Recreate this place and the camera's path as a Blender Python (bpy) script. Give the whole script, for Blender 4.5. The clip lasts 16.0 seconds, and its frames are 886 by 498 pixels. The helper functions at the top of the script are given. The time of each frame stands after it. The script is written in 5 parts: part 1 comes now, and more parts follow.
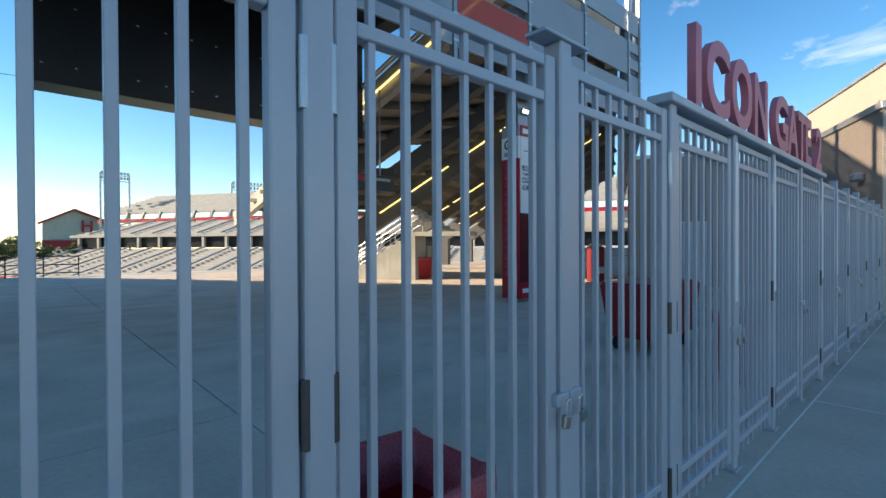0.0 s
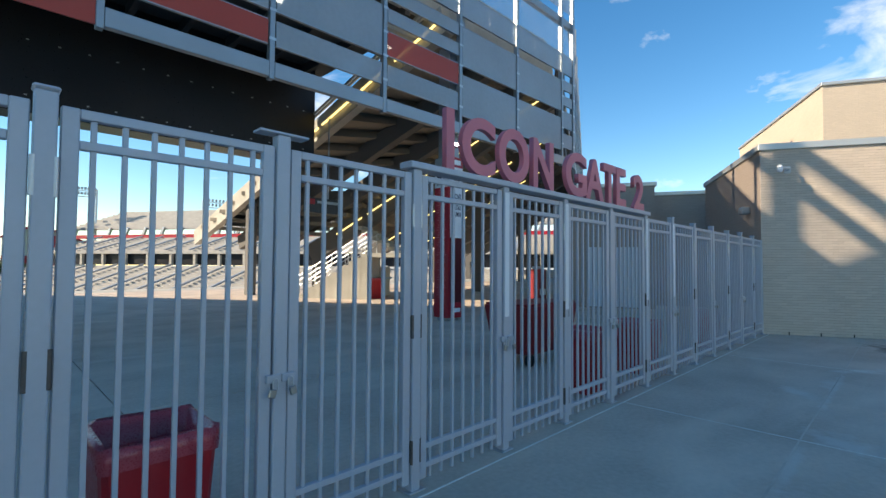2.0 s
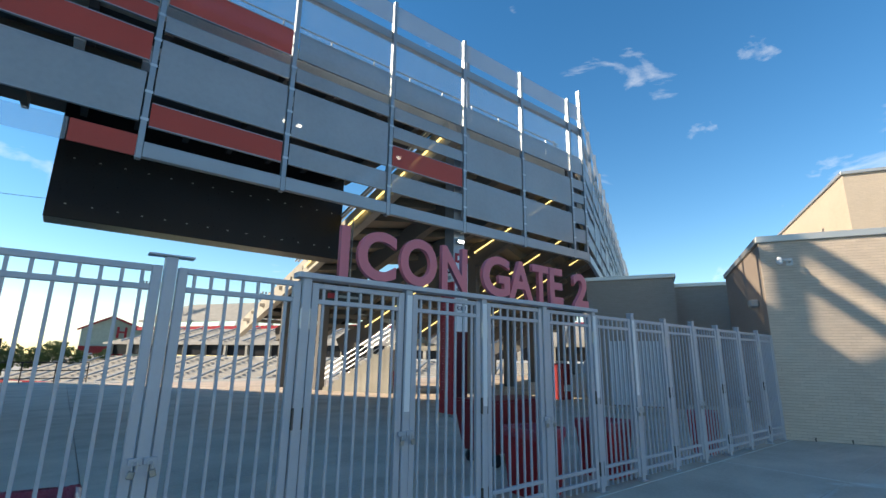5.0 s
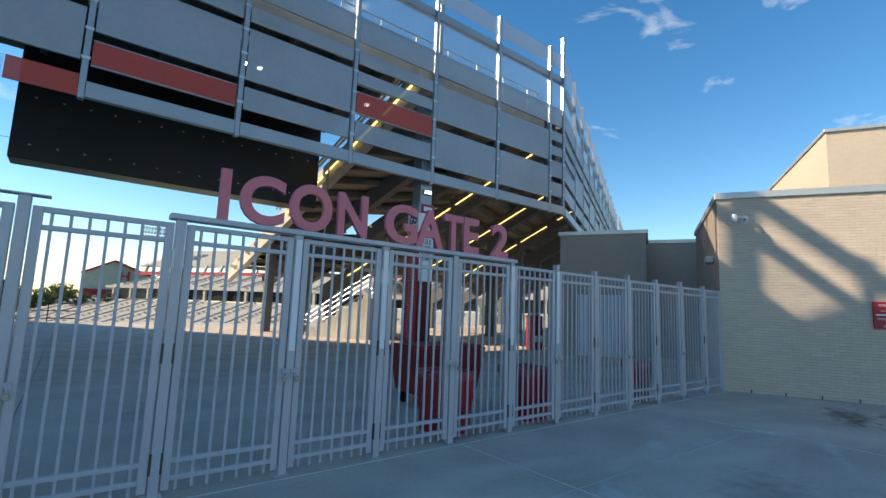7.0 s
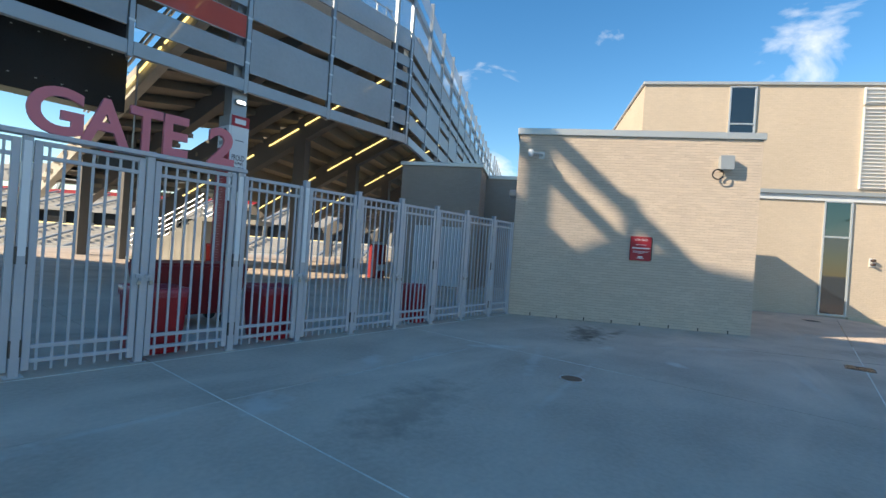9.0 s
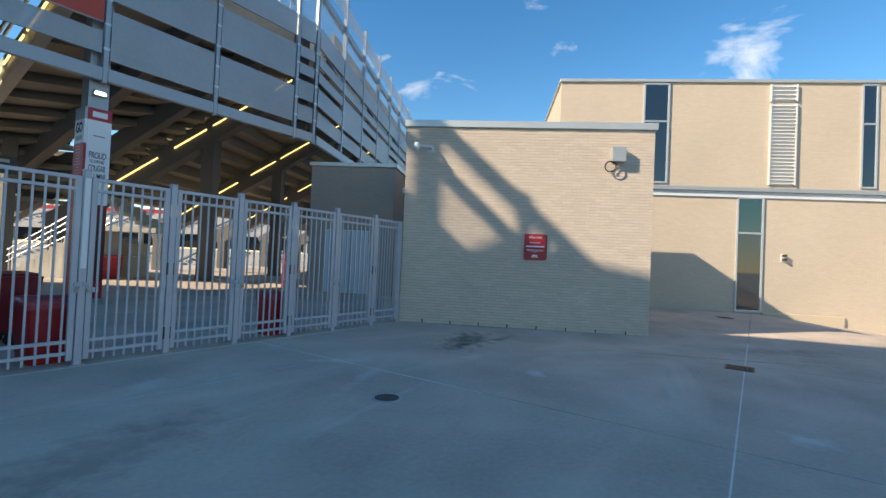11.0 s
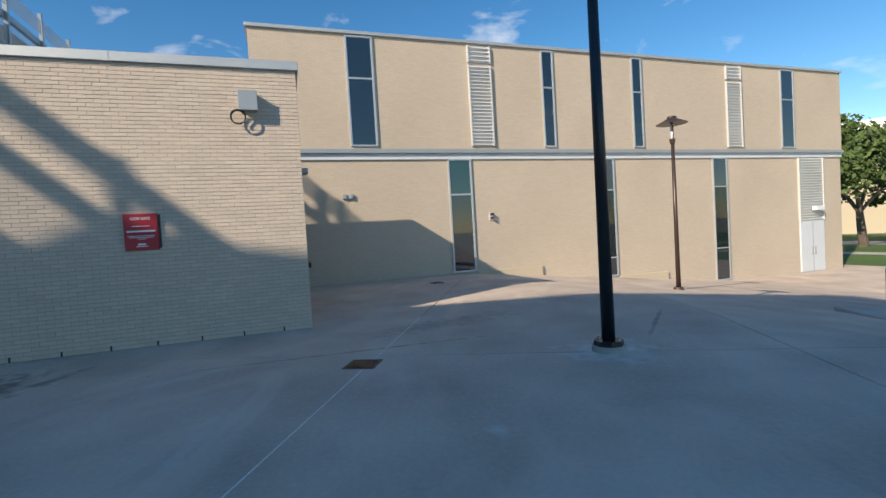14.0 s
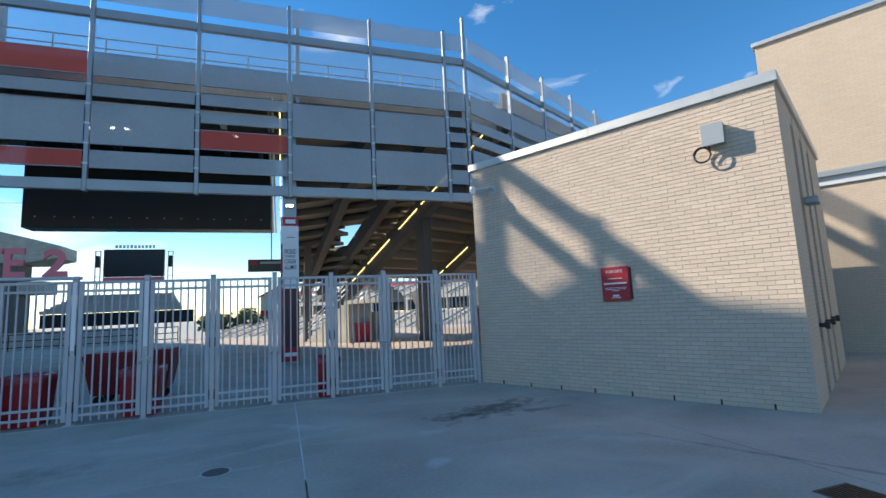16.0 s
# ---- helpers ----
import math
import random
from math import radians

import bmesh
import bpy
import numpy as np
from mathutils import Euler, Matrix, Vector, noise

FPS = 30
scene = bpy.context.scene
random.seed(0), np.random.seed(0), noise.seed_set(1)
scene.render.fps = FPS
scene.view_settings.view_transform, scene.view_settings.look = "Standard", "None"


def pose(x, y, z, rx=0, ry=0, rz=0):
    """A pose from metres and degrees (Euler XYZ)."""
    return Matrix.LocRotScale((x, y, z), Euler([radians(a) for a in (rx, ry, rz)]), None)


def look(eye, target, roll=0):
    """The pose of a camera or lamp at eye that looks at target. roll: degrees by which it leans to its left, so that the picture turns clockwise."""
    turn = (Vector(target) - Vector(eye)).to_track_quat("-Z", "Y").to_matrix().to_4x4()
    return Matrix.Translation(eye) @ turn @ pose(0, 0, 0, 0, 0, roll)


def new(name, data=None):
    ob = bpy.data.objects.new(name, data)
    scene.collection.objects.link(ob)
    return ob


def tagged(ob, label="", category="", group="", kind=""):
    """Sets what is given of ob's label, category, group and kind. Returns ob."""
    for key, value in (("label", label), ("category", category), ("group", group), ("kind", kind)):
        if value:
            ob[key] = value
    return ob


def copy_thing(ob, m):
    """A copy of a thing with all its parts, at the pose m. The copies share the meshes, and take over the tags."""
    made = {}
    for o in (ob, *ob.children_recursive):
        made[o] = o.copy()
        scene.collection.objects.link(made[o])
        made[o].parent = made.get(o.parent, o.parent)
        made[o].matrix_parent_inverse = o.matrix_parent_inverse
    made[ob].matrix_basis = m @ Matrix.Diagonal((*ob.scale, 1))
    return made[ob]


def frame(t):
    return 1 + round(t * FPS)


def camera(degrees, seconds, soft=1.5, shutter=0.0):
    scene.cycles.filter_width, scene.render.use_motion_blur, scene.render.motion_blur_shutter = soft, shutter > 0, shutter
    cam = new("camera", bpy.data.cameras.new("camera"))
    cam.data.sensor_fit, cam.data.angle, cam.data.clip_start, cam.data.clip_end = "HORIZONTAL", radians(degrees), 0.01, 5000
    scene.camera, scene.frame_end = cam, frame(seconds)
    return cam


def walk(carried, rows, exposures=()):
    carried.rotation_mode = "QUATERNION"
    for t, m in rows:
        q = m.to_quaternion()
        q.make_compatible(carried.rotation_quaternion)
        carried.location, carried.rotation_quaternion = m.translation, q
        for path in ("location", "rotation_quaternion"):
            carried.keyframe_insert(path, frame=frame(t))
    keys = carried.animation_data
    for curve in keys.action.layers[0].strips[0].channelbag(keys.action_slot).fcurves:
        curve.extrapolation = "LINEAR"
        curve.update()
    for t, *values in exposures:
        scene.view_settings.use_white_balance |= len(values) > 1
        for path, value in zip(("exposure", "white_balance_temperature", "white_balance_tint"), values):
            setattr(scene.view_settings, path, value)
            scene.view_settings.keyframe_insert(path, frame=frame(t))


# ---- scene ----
cam = camera(87.2, 16.0)
PATH = [
    (0, (0.088, 0.056, 1.586), (1.435, 1.535, 1.569), -0.3),
    (0.5, (0.211, -0.403, 1.603), (1.592, 1.044, 1.608), 0.5),
    (1, (0.226, -0.796, 1.608), (1.631, 0.626, 1.621), 0.7),
    (1.5, (0.387, -1.139, 1.603), (1.804, 0.271, 1.63), 0.8),
    (2, (0.441, -1.465, 1.631), (1.853, -0.051, 1.702), 0.4),
    (2.5, (0.526, -1.794, 1.649), (1.913, -0.363, 1.815), -0.6),
    (3, (0.701, -2.065, 1.686), (2.047, -0.608, 1.942), -0.7),
    (3.5, (0.733, -2.315, 1.675), (2.012, -0.822, 2.042), -0.9),
    (3.7, (0.771, -2.416, 1.674), (2.022, -0.912, 2.091), -1.1),
    (5.8, (1.298, -3.089, 1.736), (2.505, -1.562, 2.197), 1.4),
    (6, (1.325, -3.205, 1.759), (2.531, -1.668, 2.188), 1.8),
    (6.5, (1.663, -3.282, 1.705), (2.874, -1.728, 2.049), 2.1),
    (7, (2.029, -3.524, 1.655), (3.257, -1.965, 1.908), 2.2),
    (7.5, (2.424, -3.819, 1.648), (3.677, -2.271, 1.831), 2.6),
    (8, (2.839, -4.12, 1.637), (4.163, -2.626, 1.762), 2.8),
    (8.5, (3.315, -4.515, 1.587), (4.76, -3.134, 1.637), 3.3),
    (9, (3.838, -4.845, 1.536), (5.405, -3.603, 1.533), 4.0),
    (9.2, (4.043, -4.991, 1.551), (5.645, -3.794, 1.551), 4.1),
    (11.3, (6.055, -5.922, 1.502), (7.739, -4.845, 1.559), 1.9),
    (11.5, (6.311, -6.055, 1.522), (8.049, -5.067, 1.578), 1.6),
    (12, (6.969, -6.325, 1.508), (8.827, -5.585, 1.551), 0.4),
    (12.5, (7.507, -6.538, 1.497), (9.451, -6.068, 1.512), -0.9),
    (13, (8.046, -6.909, 1.51), (10.035, -6.7, 1.476), -2.2),
    (13.5, (8.558, -7.234, 1.501), (10.556, -7.165, 1.436), -2.6),
    (14, (8.968, -7.537, 1.549), (10.942, -7.218, 1.482), -3.4),
    (14.5, (9.331, -7.725, 1.572), (11.2, -7.015, 1.525), -3.5),
    (15, (9.698, -7.919, 1.595), (11.315, -6.741, 1.606), -3.9),
    (15.5, (9.947, -8.065, 1.656), (11.142, -6.465, 1.756), -3.9),
    (16, (10.198, -8.174, 1.599), (10.85, -6.3, 1.848), -2.7),
]
walk(cam, [(t, look(eye, target, roll)) for t, eye, target, roll in PATH], [(0.0, 0.82, 7500, 10), (7.0, 0.72, 7500, 10), (9.0, 0.76, 7500, 10), (11.5, 0.62, 7400, 10), (12.5, 0.38, 7150, 10), (13.5, 0.22, 7100, 10), (14.5, 0.4, 7000, 10), (15.5, 0.66, 6900, 10), (16.0, 0.64, 6800, 10)])

# ---- world, sun, exposure ----
SUN_TRAVEL = Vector((2.04, -1.378, -1.39)).normalized()
world = bpy.data.worlds.new("sky")
scene.world = world
world.use_nodes = True
wn, wl = world.node_tree.nodes, world.node_tree.links
wn.clear()
w_out = wn.new("ShaderNodeOutputWorld")
w_bg = wn.new("ShaderNodeBackground")
w_bg.inputs[1].default_value = 0.125
w_sky = wn.new("ShaderNodeTexSky")
w_sky.sky_type = "NISHITA"
w_sky.sun_disc = False
w_sky.sun_elevation = radians(29.5)
w_sky.sun_rotation = math.atan2(-SUN_TRAVEL.x, -SUN_TRAVEL.y)
w_sky.air_density, w_sky.dust_density, w_sky.ozone_density = 1.0, 0.0, 2.5
# thin clouds: streaked high wisps and a low bank towards the horizon
w_tc = wn.new("ShaderNodeTexCoord")
w_map = wn.new("ShaderNodeMapping")
w_map.inputs["Scale"].default_value = (2.2, 3.4, 7.0)
w_map.inputs["Rotation"].default_value = (0.2, 0.1, 0.6)
w_no = wn.new("ShaderNodeTexNoise")
w_no.inputs["Scale"].default_value = 1.7
w_no.inputs["Detail"].default_value = 7.0
w_no.inputs["Roughness"].default_value = 0.55
w_no.inputs["Distortion"].default_value = 0.5
w_ra = wn.new("ShaderNodeMapRange")
w_ra.inputs[1].default_value, w_ra.inputs[2].default_value = 0.6, 0.8
w_ra.inputs[3].default_value, w_ra.inputs[4].default_value = 0.0, 0.75
w_sep = wn.new("ShaderNodeSeparateXYZ")
w_lo = wn.new("ShaderNodeMapRange")
w_lo.inputs[1].default_value, w_lo.inputs[2].default_value = 0.02, 0.24
w_lo.inputs[3].default_value, w_lo.inputs[4].default_value = 0.1, 0.0
w_ad = wn.new("ShaderNodeMath")
w_ad.operation = "ADD"
w_mix = wn.new("ShaderNodeMix")
w_mix.data_type = "RGBA"
w_mix.inputs[7].default_value = (6.6, 6.9, 7.4, 1)
wl.new(w_tc.outputs["Generated"], w_map.inputs["Vector"])
wl.new(w_map.outputs[0], w_no.inputs["Vector"])
wl.new(w_tc.outputs["Generated"], w_sep.inputs[0])
wl.new(w_sep.outputs[2], w_lo.inputs[0])
wl.new(w_no.outputs[0], w_ad.inputs[0])
wl.new(w_lo.outputs[0], w_ad.inputs[1])
wl.new(w_ad.outputs[0], w_ra.inputs[0])
wl.new(w_ra.outputs[0], w_mix.inputs[0])
w_hsv = wn.new("ShaderNodeHueSaturation")
w_hsv.inputs["Saturation"].default_value, w_hsv.inputs["Value"].default_value = 1.33, 1.1
wl.new(w_sky.outputs[0], w_hsv.inputs["Color"])
wl.new(w_hsv.outputs[0], w_mix.inputs[6])
wl.new(w_mix.outputs[2], w_bg.inputs[0])
wl.new(w_bg.outputs[0], w_out.inputs[0])
sun_data = bpy.data.lights.new("sun", "SUN")
sun_data.energy, sun_data.angle, sun_data.color = 5.0, radians(0.53), (1.0, 0.9, 0.76)
sun = new("sun", sun_data)
sun.rotation_mode = "QUATERNION"
sun.rotation_quaternion = SUN_TRAVEL.to_track_quat("-Z", "Y")

# ---- materials ----


def material(name, colour, rough=0.7, metal=0.0, vary=0.12, scale=3.0, bump=0.0, bump_scale=60.0, island=0.0, spec=0.5, transparent=0.0, per_object=0.0, emit=0.0):
    """A principled surface whose colour varies at two scales, with fine relief."""
    m = bpy.data.materials.new(name)
    m.use_nodes = True
    n, l = m.node_tree.nodes, m.node_tree.links
    b = n["Principled BSDF"]
    tc = n.new("ShaderNodeTexCoord")
    big = n.new("ShaderNodeTexNoise")
    big.inputs["Scale"].default_value, big.inputs["Detail"].default_value = scale * 0.35, 4.0
    small = n.new("ShaderNodeTexNoise")
    small.inputs["Scale"].default_value, small.inputs["Detail"].default_value = scale * 9, 5.0
    l.new(tc.outputs["Object"], big.inputs["Vector"])
    l.new(tc.outputs["Object"], small.inputs["Vector"])
    add = n.new("ShaderNodeMath")
    add.operation = "MULTIPLY_ADD"
    add.inputs[1].default_value = 0.5
    l.new(small.outputs[0], add.inputs[0])
    l.new(big.outputs[0], add.inputs[2])
    rng = n.new("ShaderNodeMapRange")
    rng.inputs[1].default_value, rng.inputs[2].default_value = 0.45, 1.05
    rng.inputs[3].default_value, rng.inputs[4].default_value = 1 - vary, 1 + vary
    l.new(add.outputs[0], rng.inputs[0])
    value = rng.outputs[0]
    if island or per_object:
        if island:
            src = n.new("ShaderNodeNewGeometry").outputs["Random Per Island"]
        else:
            src = n.new("ShaderNodeObjectInfo").outputs["Random"]
        spread = island or per_object
        r2 = n.new("ShaderNodeMapRange")
        r2.inputs[3].default_value, r2.inputs[4].default_value = 1 - spread, 1 + spread
        l.new(src, r2.inputs[0])
        mul = n.new("ShaderNodeMath")
        mul.operation = "MULTIPLY"
        l.new(value, mul.inputs[0])
        l.new(r2.outputs[0], mul.inputs[1])
        value = mul.outputs[0]
    hsv = n.new("ShaderNodeHueSaturation")
    hsv.inputs["Color"].default_value = (*colour, 1)
    l.new(value, hsv.inputs["Value"])
    l.new(hsv.outputs[0], b.inputs["Base Color"])
    b.inputs["Metallic"].default_value = metal
    b.inputs["Specular IOR Level"].default_value = spec
    rr = n.new("ShaderNodeMapRange")
    rr.inputs[1].default_value, rr.inputs[2].default_value = 0.3, 0.7
    rr.inputs[3].default_value, rr.inputs[4].default_value = max(0.03, rough - 0.08), min(1, rough + 0.08)
    l.new(small.outputs[0], rr.inputs[0])
    l.new(rr.outputs[0], b.inputs["Roughness"])
    if bump:
        fine = n.new("ShaderNodeTexNoise")
        fine.inputs["Scale"].default_value, fine.inputs["Detail"].default_value = bump_scale, 4.0
        l.new(tc.outputs["Object"], fine.inputs["Vector"])
        bp = n.new("ShaderNodeBump")
        bp.inputs["Strength"].default_value, bp.inputs["Distance"].default_value = bump, 0.01
        l.new(fine.outputs[0], bp.inputs["Height"])
        l.new(bp.outputs[0], b.inputs["Normal"])
    if transparent:
        tr = n.new("ShaderNodeBsdfTransparent")
        mx = n.new("ShaderNodeMixShader")
        mx.inputs[0].default_value = transparent
        l.new(b.outputs[0], mx.inputs[1])
        l.new(tr.outputs[0], mx.inputs[2])
        l.new(mx.outputs[0], n["Material Output"].inputs[0])
    if emit:
        b.inputs["Emission Color"].default_value = (*colour, 1)
        b.inputs["Emission Strength"].default_value = emit
    return m


def concrete_material(name, colour, stain=0.42):
    """Broomed slab concrete with broad stains, pale scuffs and fine grit."""
    m = material(name, colour, 0.85, 0, 0.24, 2.2, 0.25, 140, spec=0.3)
    n, l = m.node_tree.nodes, m.node_tree.links
    b = n["Principled BSDF"]
    old = b.inputs["Base Color"].links[0].from_socket
    tc = n.new("ShaderNodeTexCoord")
    mp = n.new("ShaderNodeMapping")
    mp.inputs["Scale"].default_value = (0.35, 0.9, 1)
    st = n.new("ShaderNodeTexNoise")
    st.inputs["Scale"].default_value, st.inputs["Detail"].default_value, st.inputs["Distortion"].default_value = 0.9, 8, 1.2
    l.new(tc.outputs["Object"], mp.inputs[0])
    l.new(mp.outputs[0], st.inputs["Vector"])
    r = n.new("ShaderNodeMapRange")
    r.inputs[1].default_value, r.inputs[2].default_value = 0.52, 0.75
    r.inputs[4].default_value = stain
    l.new(st.outputs[0], r.inputs[0])
    mx = n.new("ShaderNodeMix")
    mx.data_type = "RGBA"
    mx.inputs[7].default_value = (colour[0] * 1.5, colour[1] * 1.5, colour[2] * 1.5, 1)
    l.new(r.outputs[0], mx.inputs[0])
    l.new(old, mx.inputs[6])
    l.new(mx.outputs[2], b.inputs["Base Color"])
    return m


def spots(m, rows):
    """Scuffs and stains at places of the plaza: x, y, half-length, half-width, turn, strength, colour."""
    n, l = m.node_tree.nodes, m.node_tree.links
    b = n["Principled BSDF"]
    tc = n.new("ShaderNodeTexCoord")
    wob = n.new("ShaderNodeTexNoise")
    wob.inputs["Scale"].default_value, wob.inputs["Detail"].default_value = 5.0, 6.0
    l.new(tc.outputs["Object"], wob.inputs["Vector"])
    for x, y, a, c, turn, strength, colour in rows:
        mp = n.new("ShaderNodeMapping")
        mp.vector_type = "TEXTURE"
        mp.inputs["Location"].default_value = (x, y, 0)
        mp.inputs["Rotation"].default_value = (0, 0, radians(turn))
        mp.inputs["Scale"].default_value = (a, c, 1)
        l.new(tc.outputs["Object"], mp.inputs[0])
        ln = n.new("ShaderNodeVectorMath")
        ln.operation = "LENGTH"
        l.new(mp.outputs[0], ln.inputs[0])
        ad = n.new("ShaderNodeMath")
        ad.operation = "MULTIPLY_ADD"
        ad.inputs[1].default_value = 2.6
        l.new(wob.outputs[0], ad.inputs[0])
        l.new(ln.outputs["Value"], ad.inputs[2])
        r = n.new("ShaderNodeMapRange")
        r.inputs[1].default_value, r.inputs[2].default_value = 1.5, 2.3
        r.inputs[3].default_value, r.inputs[4].default_value = strength, 0.0
        l.new(ad.outputs[0], r.inputs[0])
        mx = n.new("ShaderNodeMix")
        mx.data_type = "RGBA"
        mx.inputs[7].default_value = (*colour, 1)
        l.new(r.outputs[0], mx.inputs[0])
        l.new(b.inputs["Base Color"].links[0].from_socket, mx.inputs[6])
        l.new(mx.outputs[2], b.inputs["Base Color"])


def brick_material(name, colour):
    """Distant running-bond brick: mortar relief and slight unit-to-unit change."""
    m = material(name, colour, 0.85, 0, 0.07, 1.2, spec=0.25)
    n, l = m.node_tree.nodes, m.node_tree.links
    b = n["Principled BSDF"]
    old = b.inputs["Base Color"].links[0].from_socket
    tc = n.new("ShaderNodeTexCoord")
    sp = n.new("ShaderNodeSeparateXYZ")
    sm = n.new("ShaderNodeMath")
    sm.operation = "ADD"
    cb = n.new("ShaderNodeCombineXYZ")
    l.new(tc.outputs["Object"], sp.inputs[0])
    l.new(sp.outputs[0], sm.inputs[0])
    l.new(sp.outputs[1], sm.inputs[1])
    l.new(sm.outputs[0], cb.inputs[0])
    l.new(sp.outputs[2], cb.inputs[1])
    br = n.new("ShaderNodeTexBrick")
    br.inputs["Scale"].default_value = 1.0
    br.inputs["Brick Width"].default_value, br.inputs["Row Height"].default_value = 0.21, 0.066
    br.inputs["Mortar Size"].default_value = 0.004
    br.inputs["Color1"].default_value = (1, 1, 1, 1)
    br.inputs["Color2"].default_value = (0.94, 0.94, 0.94, 1)
    br.inputs["Mortar"].default_value = (0.8, 0.79, 0.77, 1)
    l.new(cb.outputs[0], br.inputs["Vector"])
    mx = n.new("ShaderNodeMix")
    mx.data_type, mx.blend_type = "RGBA", "MULTIPLY"
    mx.inputs[0].default_value = 1.0
    l.new(old, mx.inputs[6])
    l.new(br.outputs["Color"], mx.inputs[7])
    l.new(mx.outputs[2], b.inputs["Base Color"])
    bp = n.new("ShaderNodeBump")
    bp.inputs["Strength"].default_value, bp.inputs["Distance"].default_value = 0.3, 0.006
    bp.invert = True
    l.new(br.outputs["Fac"], bp.inputs["Height"])
    l.new(bp.outputs[0], b.inputs["Normal"])
    return m


def glass_material(name, colour, rough=0.03):
    m = bpy.data.materials.new(name)
    m.use_nodes = True
    b = m.node_tree.nodes["Principled BSDF"]
    b.inputs["Base Color"].default_value = (*colour, 1)
    b.inputs["Roughness"].default_value = rough
    b.inputs["Specular IOR Level"].default_value = 0.9
    b.inputs["Coat Weight"].default_value = 0.6
    b.inputs["Coat Roughness"].default_value = 0.02
    return m


CONCRETE = concrete_material("plaza_concrete", (0.51, 0.42, 0.345))
PALE, DIRT = (0.62, 0.6, 0.56), (0.1, 0.08, 0.06)
spots(CONCRETE, [
    (8.6, -0.72, 1.6, 0.06, 0, 0.5, PALE), (10.42, -0.9, 0.5, 0.16, -40, 0.7, PALE), (5.2, -0.75, 0.9, 0.06, 0, 0.4, PALE),
    (13.3, -1.3, 1.1, 0.5, 20, 0.75, DIRT), (12.6, -1.5, 0.6, 0.16, 0, 0.7, DIRT), (13.9, -1.7, 0.5, 0.12, 0, 0.6, DIRT),
    (11.15, -6.2, 0.3, 0.2, 60, 0.8, PALE), (11.72, -3.3, 0.24, 0.13, 40, 0.8, PALE), (12.03, -2.14, 0.25, 0.12, 0, 0.65, PALE),
    (12.55, -7.31, 0.16, 0.1, 30, 0.8, PALE), (8.1, -0.4, 0.5, 0.15, 40, 0.5, PALE), (6.2, -1.0, 0.4, 0.25, 40, 0.55, PALE),
    (8.98, -0.62, 0.4, 0.1, 0, 0.4, PALE), (14.87, -8.57, 0.62, 0.62, 0, 0.95, PALE), (15.2, 0.0, 1.6, 0.6, -58, 0.45, DIRT), (4.3, -0.9, 0.5, 0.12, 10, 0.35, PALE),
    (15.0, -5.2, 2.6, 0.05, -66, 0.45, DIRT), (16.6, -9.6, 1.4, 0.045, -20, 0.5, DIRT), (12.2, -4.9, 0.9, 0.08, 15, 0.35, PALE), (10.2, -1.7, 1.3, 0.1, 22, 0.4, PALE),
    (17.0, -6.4, 1.5, 0.5, -50, 0.3, DIRT), (9.4, -2.6, 1.8, 0.06, 8, 0.35, PALE), (7.2, -1.9, 1.2, 0.5, 15, 0.3, DIRT), (13.8, -3.4, 1.0, 0.15, -40, 0.35, PALE),
])
CONCRETE_PALE = concrete_material("stadium_concrete", (0.42, 0.4, 0.35))
JOINT_FILL = material("joint_filler", (0.5, 0.43, 0.36), 0.85, vary=0.3, scale=1.5)
JOINT = material("joint_sealant", (0.7, 0.68, 0.62), 0.8, vary=0.25)
BRICK = material("painted_brick", (0.57, 0.475, 0.39), 0.8, 0, 0.05, 2.0, 0.15, 90, island=0.06, spec=0.3)
BRICK_ONE = material("painted_brick_single", (0.57, 0.475, 0.39), 0.8, 0, 0.05, 2.0, 0.15, 90, per_object=0.06, spec=0.3)
MORTAR = material("mortar", (0.33, 0.28, 0.23), 0.9, vary=0.1)
BRICK_FAR = brick_material("far_brick", (0.55, 0.46, 0.365))
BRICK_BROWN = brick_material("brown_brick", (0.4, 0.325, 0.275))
COPING = material("coping_metal", (0.55, 0.55, 0.53), 0.45, 0.6, 0.06)
STEEL = material("grey_paint", (0.42, 0.44, 0.49), 0.42, 0.15, 0.07, 4, 0.04, 200)
STEEL_WORN = material("galvanised", (0.5, 0.52, 0.54), 0.4, 0.8, 0.15, 8)
DARK_HINGE = material("dark_hinge", (0.1, 0.09, 0.085), 0.5, 0.7, 0.3, 20)
BRASS = material("lock_steel", (0.34, 0.33, 0.31), 0.4, 0.9, 0.1)
RED = material("red_plastic", (0.42, 0.012, 0.02), 0.38, 0, 0.1, 5, 0.03, 60)
RED_DARK = material("dark_red_plastic", (0.26, 0.012, 0.018), 0.45, 0, 0.15, 5, 0.05, 60)
LINER = material("bin_liner", (0.45, 0.06, 0.08), 0.3, 0, 0.15, 12, 0.3, 25)
SIGN_RED = material("sign_red", (0.66, 0.17, 0.21), 0.5, 0, 0.06, 6)
PANEL = material("perforated_panel", (0.35, 0.375, 0.405), 0.45, 0.45, 0.16, 1.0, transparent=0.26)
PANEL_THIN = material("mesh_panel", (0.5, 0.53, 0.58), 0.5, 0.3, 0.05, 1.5, transparent=0.8)
PANEL_TOP = material("upper_mesh_panel", (0.45, 0.49, 0.55), 0.5, 0.3, 0.05, 1.5, transparent=0.5)
PANEL_RED = material("red_perforated_panel", (0.5, 0.07, 0.05), 0.5, 0.2, 0.08, 1.5, transparent=0.18)
FRAME = material("facade_steel", (0.3, 0.33, 0.36), 0.45, 0.6, 0.08, 3)
BLACK = material("black_cladding", (0.012, 0.012, 0.016), 0.35, 0, 0.3, 2)
